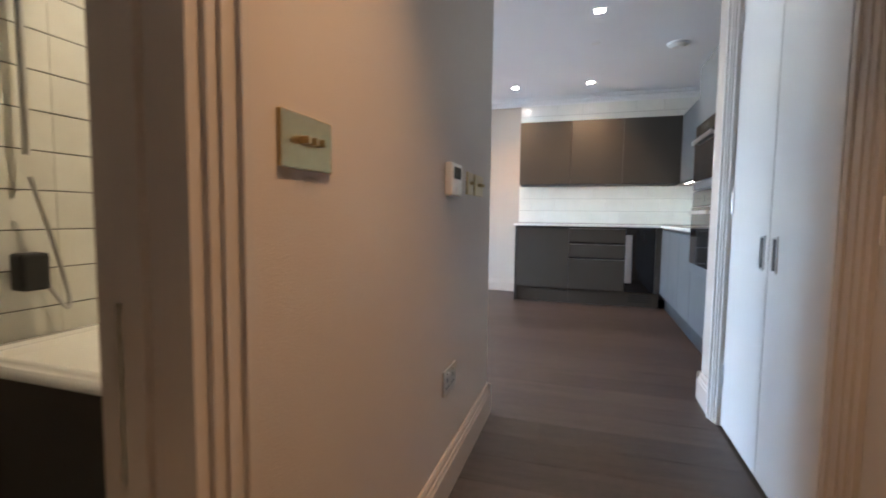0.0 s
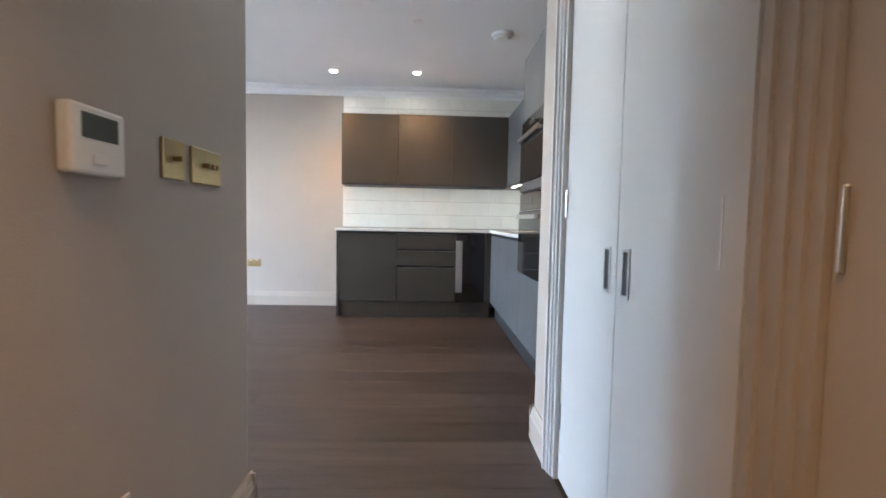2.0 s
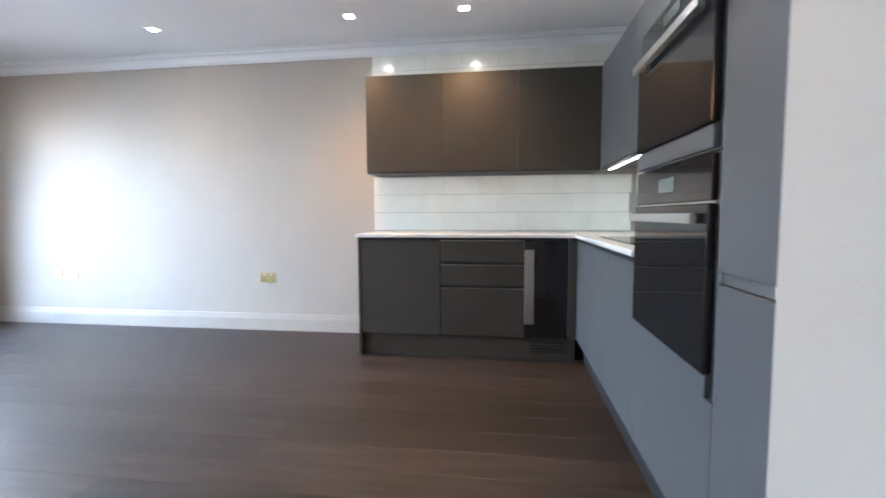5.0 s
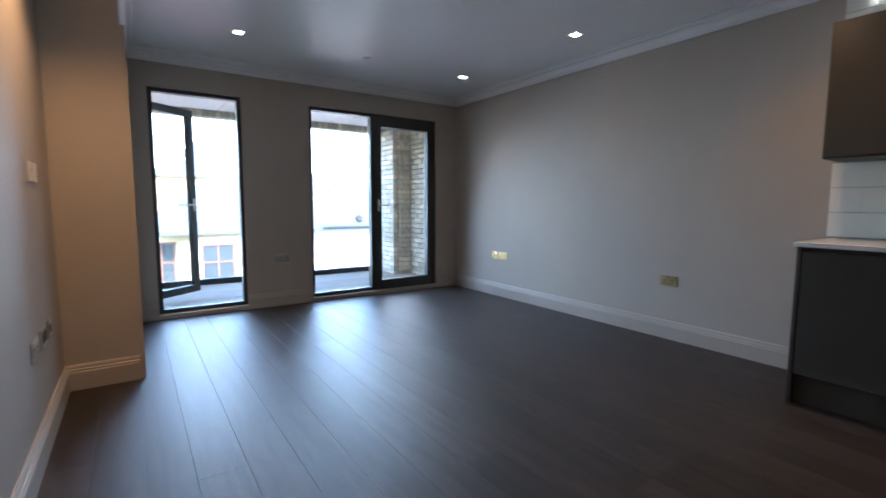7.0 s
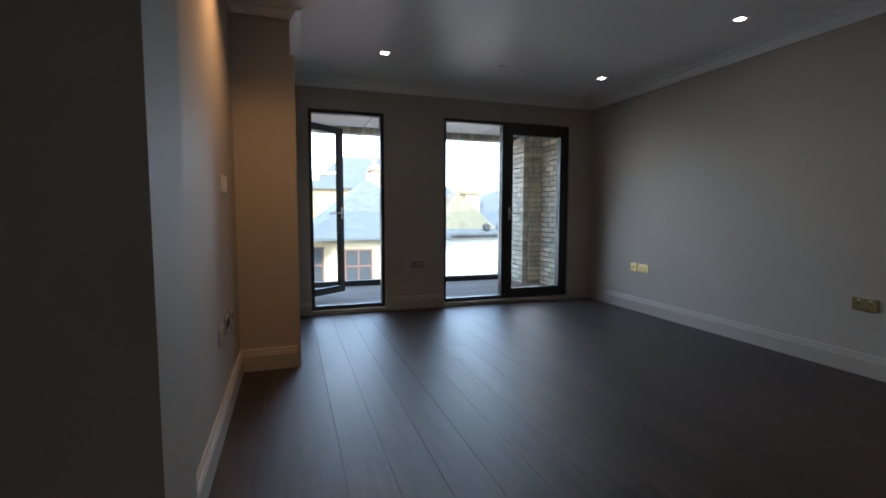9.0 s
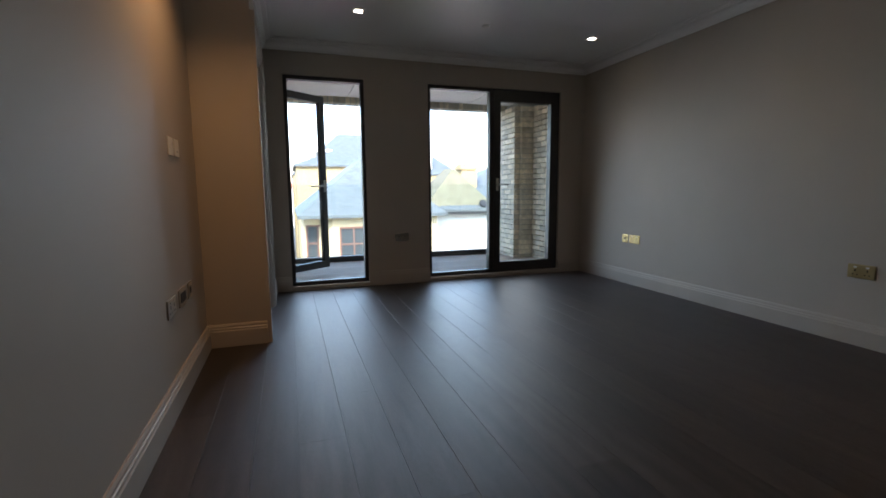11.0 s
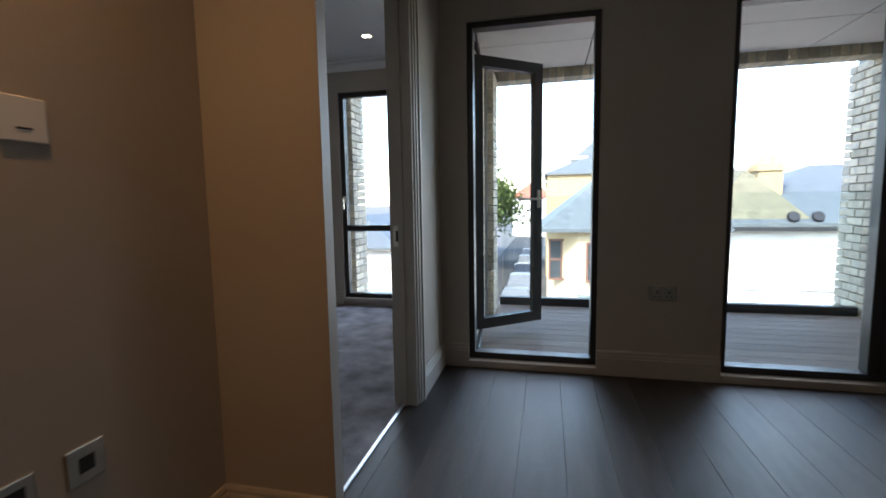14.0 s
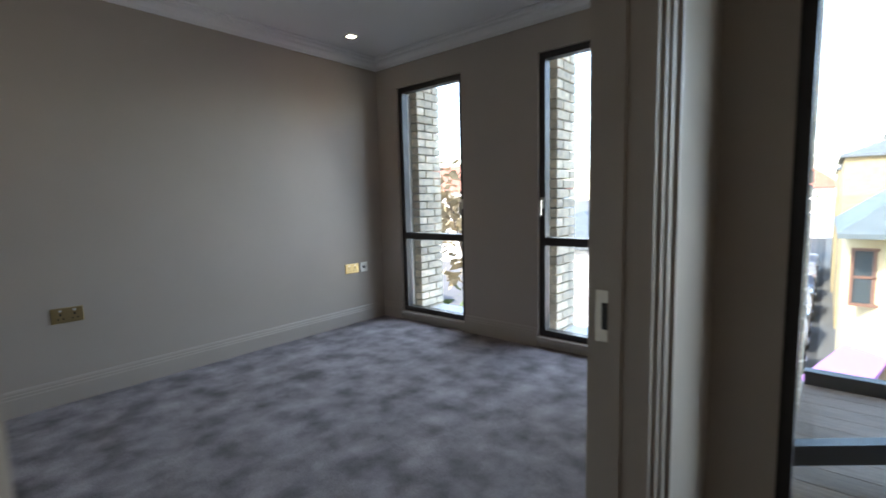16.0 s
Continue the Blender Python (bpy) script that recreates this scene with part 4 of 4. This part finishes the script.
def tree(name, label, x, y, h, r, leafmat, n=900, bare=False, seed=1):
    rnd = random.Random(seed)
    t = thing(name, label, "tree")
    bm = bmesh.new()
    tube(bm, (x, y, GZ), (x + 0.1, y, GZ + h * 0.5), 0.22, 0.13, 10)
    tips = []
    for i in range(9):
        a = i * 2.4
        q = (x + r * 0.6 * math.cos(a), y + r * 0.6 * math.sin(a), GZ + h * (0.6 + 0.33 * rnd.random()))
        p = (x + 0.1, y, GZ + h * (0.3 + 0.2 * rnd.random()))
        tube(bm, p, q, 0.08, 0.03, 6)
        tips.append(q)
    part("trunk", bm, BARK, t)
    verts, faces = [], []
    for i in range(n):
        c = tips[rnd.randrange(len(tips))]
        k = r * 0.55
        p = Vector((c[0] + rnd.gauss(0, k * 0.5), c[1] + rnd.gauss(0, k * 0.5), c[2] + rnd.gauss(0, k * 0.45)))
        u = Vector((rnd.gauss(0, 1), rnd.gauss(0, 1), rnd.gauss(0, 1))).normalized()
        w = u.orthogonal().normalized()
        s = 0.13 + 0.15 * rnd.random()
        b0 = len(verts)
        verts += [p - u * s, p + w * s * 0.55, p + u * s, p - w * s * 0.55]
        faces.append((b0, b0 + 1, b0 + 2, b0 + 3))
    me = bpy.data.meshes.new("crown")
    me.from_pydata(verts, [], faces)
    me.materials.append(leafmat)
    ob = new("crown", me)
    ob.parent = t
    tagged(ob, kind="stuff")


tree("street_tree", "leafy green street tree beside the side road", -42, -8.6, 8.4, 3.3, LEAF, 3400, seed=2)
tree("street_tree", "leafy green street tree further down the side road", -55, -9.2, 9.0, 2.8, LEAF, 1800, seed=3)
tree("garden_tree", "pale autumn tree with thin leaves", -17, -17.0, 8.0, 2.4, AUTUMN, 700, seed=4)
tree("garden_tree", "pale autumn tree with thin leaves beside a hedge", -15.0, -12.2, 7.4, 2.0, AUTUMN, 600, seed=5)
tree("garden_tree", "low green shrub tree near the parked cars", -16.5, -20.5, 4.2, 2.0, LEAF, 1500, seed=6)
tree("garden_tree", "low green shrub below the bedroom windows", -12.5, -12.8, 3.2, 1.6, LEAF, 1300, seed=7)


def car(x, y, turn, paint, label):
    c = thing("car", label, "car", "parked cars", at=pose(x, y, GZ + 0.02, 0, 0, turn))
    bm = bmesh.new()
    side = [(-2.05, 0.35), (-2.1, 0.75), (-1.85, 0.92), (-1.2, 0.98), (-0.55, 1.42), (0.75, 1.44), (1.5, 1.0), (2.0, 0.9), (2.1, 0.55), (2.05, 0.3)]
    a = [bm.verts.new((px, -0.85 + (0.14 if pz > 1.2 else 0), pz)) for px, pz in side]
    d = [bm.verts.new((px, 0.85 - (0.14 if pz > 1.2 else 0), pz)) for px, pz in side]
    k = len(side)
    bm.faces.new(a)
    bm.faces.new(d[::-1])
    for i in range(k):
        bm.faces.new((a[i], a[(i + 1) % k], d[(i + 1) % k], d[i]))
    bmesh.ops.bevel(bm, geom=bm.edges[:], offset=0.05, segments=2, affect="EDGES")
    part("body", bm, paint, c)
    bm = bmesh.new()
    v = [bm.verts.new(p) for p in ((-1.12, -0.62, 1.05), (-1.12, 0.62, 1.05), (-0.66, 0.56, 1.36), (-0.66, -0.56, 1.36))]
    bm.faces.new(v)
    bmesh.ops.translate(bm, verts=bm.verts, vec=(-0.03, 0, 0.03))
    part("windscreen", bm, WINGL, c)
    for s in (-1, 1):
        part("side_window", boxes((-0.5, 0.75, s * 0.80 - 0.03, s * 0.80 + 0.03, 1.03, 1.33)), WINGL, c)
    for px in (-1.35, 1.3):
        for s in (-1, 1):
            bm = bmesh.new()
            tube(bm, (px, s * 0.72, 0.31), (px, s * 0.89, 0.31), 0.31, n=18)
            w = part("wheel", bm, RUBBER, c)
            part("rim", tube(bmesh.new(), (px, s * 0.885, 0.31), (px, s * 0.905, 0.31), 0.19, n=14), STEEL, w)


for i, cx in enumerate((-22, -27.5, -33, -38.5, -44, -50)):
    car(cx, -4.6, 0, CARD if i in (0, 3) else CARW, "dark parked car beside the kerb" if i in (0, 3) else "silver parked car beside the kerb")
car(-19.0, -18.5, 40, CARD, "dark parked car behind the shrubs")
car(-24.0, -24.0, 70, CARW, "silver parked car behind the shrubs")


# ---------------- pieces: boards, tiles, bricks ----------------
def unit(name, lx, ly, lz, mat, r):
    return mesh_of(name, rbox(-lx / 2, lx / 2, -ly / 2, ly / 2, -lz / 2, lz / 2, r), mat)


def piece(name, me, parent, x, y, z, rz=0):
    ob = new(name, me)
    ob.matrix_world = pose(x, y, z, 0, 0, rz)
    ob.parent = parent
    return ob


floor = thing("floor_boards", "dark brown wide oak floorboards laid towards the balcony", "floor", kind="structure")
rnd = random.Random(11)
PW = 0.19
cache = {}


def board(x0, x1, y0, y1):
    key = (round(x1 - x0, 3), round(y1 - y0, 3))
    if key not in cache:
        cache[key] = mesh_of("board", rbox(-key[0] / 2, key[0] / 2, -key[1] / 2, key[1] / 2, -0.006, 0, 0.0004), FLOOR)
    ob = piece("board", cache[key], floor, (x0 + x1) / 2, (y0 + y1) / 2, 0.0002 * rnd.random())


y = 0.0
row = 0
while y > -7.2:
    ya, yb = max(y - PW, -7.2), y
    xa, xb = (-4.0, 2.1) if yb > -3.19 else ((-4.0, 1.41) if yb > -3.585 else ((-2.39, 1.41) if yb > -3.95 else (0.345, 1.41)))
    if yb > -3.585 and ya < -3.585:
        ya = -3.585
    if yb > -3.95 and ya < -3.95:
        ya = -3.95
    x = xa - rnd.choice((0.0, 0.5, 1.0, 1.4))
    while x < xb:
        x2 = x + 2.0
        p, q = max(x, xa), min(x2, xb)
        if q - p > 0.02:
            board(p + 0.0002, q - 0.0002, ya + 0.0003, yb - 0.0003)
        x = x2
    y = ya
    row += 1
board(-3.39, -2.465, -3.647, -3.586)

deck = thing("deck", "brown grooved timber balcony decking", "decking", kind="structure")
for i in range(11):
    me = cache.setdefault("deck", mesh_of("deck_board", rbox(-0.0715, 0.0715, -1.83, 1.80, -0.029, 0.0, 0.002), DECK))
    piece("deck_board", me, deck, -4.285 - i * 0.145, -1.61, 0.0)

tile_m = unit("tile", 0.2990, 0.008, 0.1465, TILE, 0.0012)
half_m = unit("tile", 0.149, 0.008, 0.1465, TILE, 0.0012)
sb = thing("splashback", "white glazed brick-bond wall tiles behind the kitchen", "tiles", kind="structure")
part("grout", boxes((-0.045, 2.092, -0.004, -0.0005, 0.896, 1.351), (-0.045, 2.092, -0.004, -0.0005, 2.089, 2.364), (2.094, 2.0985, -2.028, -0.013, 0.896, 1.351)), GROUT, sb)
for rows, z0 in ((3, 0.90), (2, 2.075)):
    for r_ in range(rows):
        z = z0 + 0.075 + r_ * 0.15
        off = 0.15 if r_ % 2 else 0.0
        x = -0.045
        if off:
            piece("tile", half_m, sb, x + 0.075, -0.006, z)
            x += 0.15
        while x < 2.05:
            if x + 0.3 < 2.11:
                piece("tile", tile_m, sb, x + 0.15, -0.006, z)
            else:
                piece("tile", half_m, sb, x + 0.06, -0.006, z)
            x += 0.3
for r_ in range(3):
    for i in range(6):
        piece("tile", tile_m, sb, 2.092, -0.165 - i * 0.3 - (0.15 if r_ % 2 else 0), 0.975 + r_ * 0.15, 90)

bt_m = unit("tile", 0.3996, 0.008, 0.127, TILE, 0.0015)
bth = thing("bath_tiles", "white glazed bathroom wall tiles with dark joints", "tiles", kind="structure")
part("grout", boxes((-0.9595, -0.955, -6.0, -4.41, 0.5, 2.43), (-0.95, 0.17, -4.4095, -4.405, 0.5, 2.43)), DGROUT, bth)
for r_ in range(15):
    for i in range(4):
        piece("tile", bt_m, bth, -0.953, -4.61 - i * 0.4, 0.52 + 0.065 + r_ * 0.1305, 90)
    for i in range(3):
        piece("tile", bt_m, bth, -0.745 + i * 0.4, -4.411, 0.585 + r_ * 0.1305)

brick_x = unit("brick", 0.215, 0.09, 0.065, BRICK, 0.004)
head_x = unit("brick", 0.1025, 0.09, 0.065, BRICK, 0.004)


def brick_face(name, label, p, q, face, z0, z1, step=0.225):
    """Courses of bricks from p to q in plan, their faces turned to the side given by face (degrees)."""
    t = thing(name, label, "brickwork", kind="structure")
    a, b = Vector(p), Vector(q)
    L = (b - a).length
    d = (b - a) / L
    ang = math.degrees(math.atan2(d.y, d.x))
    z, k = z0, 0
    while z + 0.065 <= z1 + 0.001:
        s = 0.0
        if k % 2 and L > 0.3:
            c = a + d * 0.05125
            piece("brick", head_x, t, c.x, c.y, z + 0.0325, ang)
            s = 0.1125
        while s + 0.1 < L:
            if s + 0.215 <= L + 0.001:
                c = a + d * (s + 0.1075)
                piece("brick", brick_x, t, c.x + rnd.uniform(-0.001, 0.001), c.y + rnd.uniform(-0.001, 0.001), z + 0.0325, ang)
                s += 0.225
            else:
                c = a + d * (s + 0.05125)
                piece("brick", head_x, t, c.x, c.y, z + 0.0325, ang)
                s += 0.1125
        z += 0.075
        k += 1
    return t


brick_face("brick_wall_right", "buff stock brick side wall of the balcony", (-5.27, 0.085), (-4.21, 0.085), 0, -0.03, 2.262)
struct("pier_core_right", boxes((-6.17, -5.32, -0.195, 0.13, -0.35, 2.26)), MORTAR, "mortar core of the brick pier", "wall")
brick_face("brick_pier_right", "buff brick pier at the balcony edge", (-6.20, -0.20), (-5.265, -0.20), 0, -0.03, 2.262)
brick_face("brick_pier_right_return", "buff brick pier return", (-5.315, -0.15), (-5.315, 0.07), 0, -0.03, 2.262)
brick_face("brick_wall_left", "buff stock brick side wall of the balcony", (-5.26, -3.52), (-4.21, -3.52), 0, -0.03, 2.262)
struct("pier_core_left", boxes((-5.645, -5.32, -3.539, -3.46, -0.35, 2.26)), MORTAR, "mortar core of the brick pier", "wall")
brick_face("brick_pier_left", "buff brick pier at the balcony edge", (-5.69, -3.45), (-5.282, -3.45), 0, -0.03, 2.262)
lint = thing("brick_lintel", "buff soldier-course brick lintel at the balcony front", "brickwork", kind="structure")
part("mortar", boxes((-5.862, -5.675, -3.4, 0.1, 2.194, 2.286)), MORTAR, lint)
sold = unit("brick", 0.2, 0.066, 0.095, BRICK, 0.003)
for i in range(45):
    piece("brick", sold, lint, -5.77, -3.415 + i * 0.075, 2.2375)
for y0, nm in ((-6.42, "brick_reveal"), (-4.975, "brick_reveal")):
    struct("reveal_core_%d" % (1 if y0 < -6 else 2), boxes((-6.05, -5.665, y0 - 0.5, y0 - 0.05, -0.35, 2.6)), MORTAR, "mortar core of the brick window reveal", "wall")
    brick_face(nm, "buff brick window reveal outside the bedroom", (-6.06, y0 - 0.005), (-5.67, y0 - 0.005), 0, 0.0, 2.3)
    struct("outer_sill_%d" % (1 if y0 < -6 else 2), boxes((-6.05, -5.665, y0 + 0.041, y0 + 0.725, -0.05, 0.05)), PANEL, "pale outer window sill", "sill")
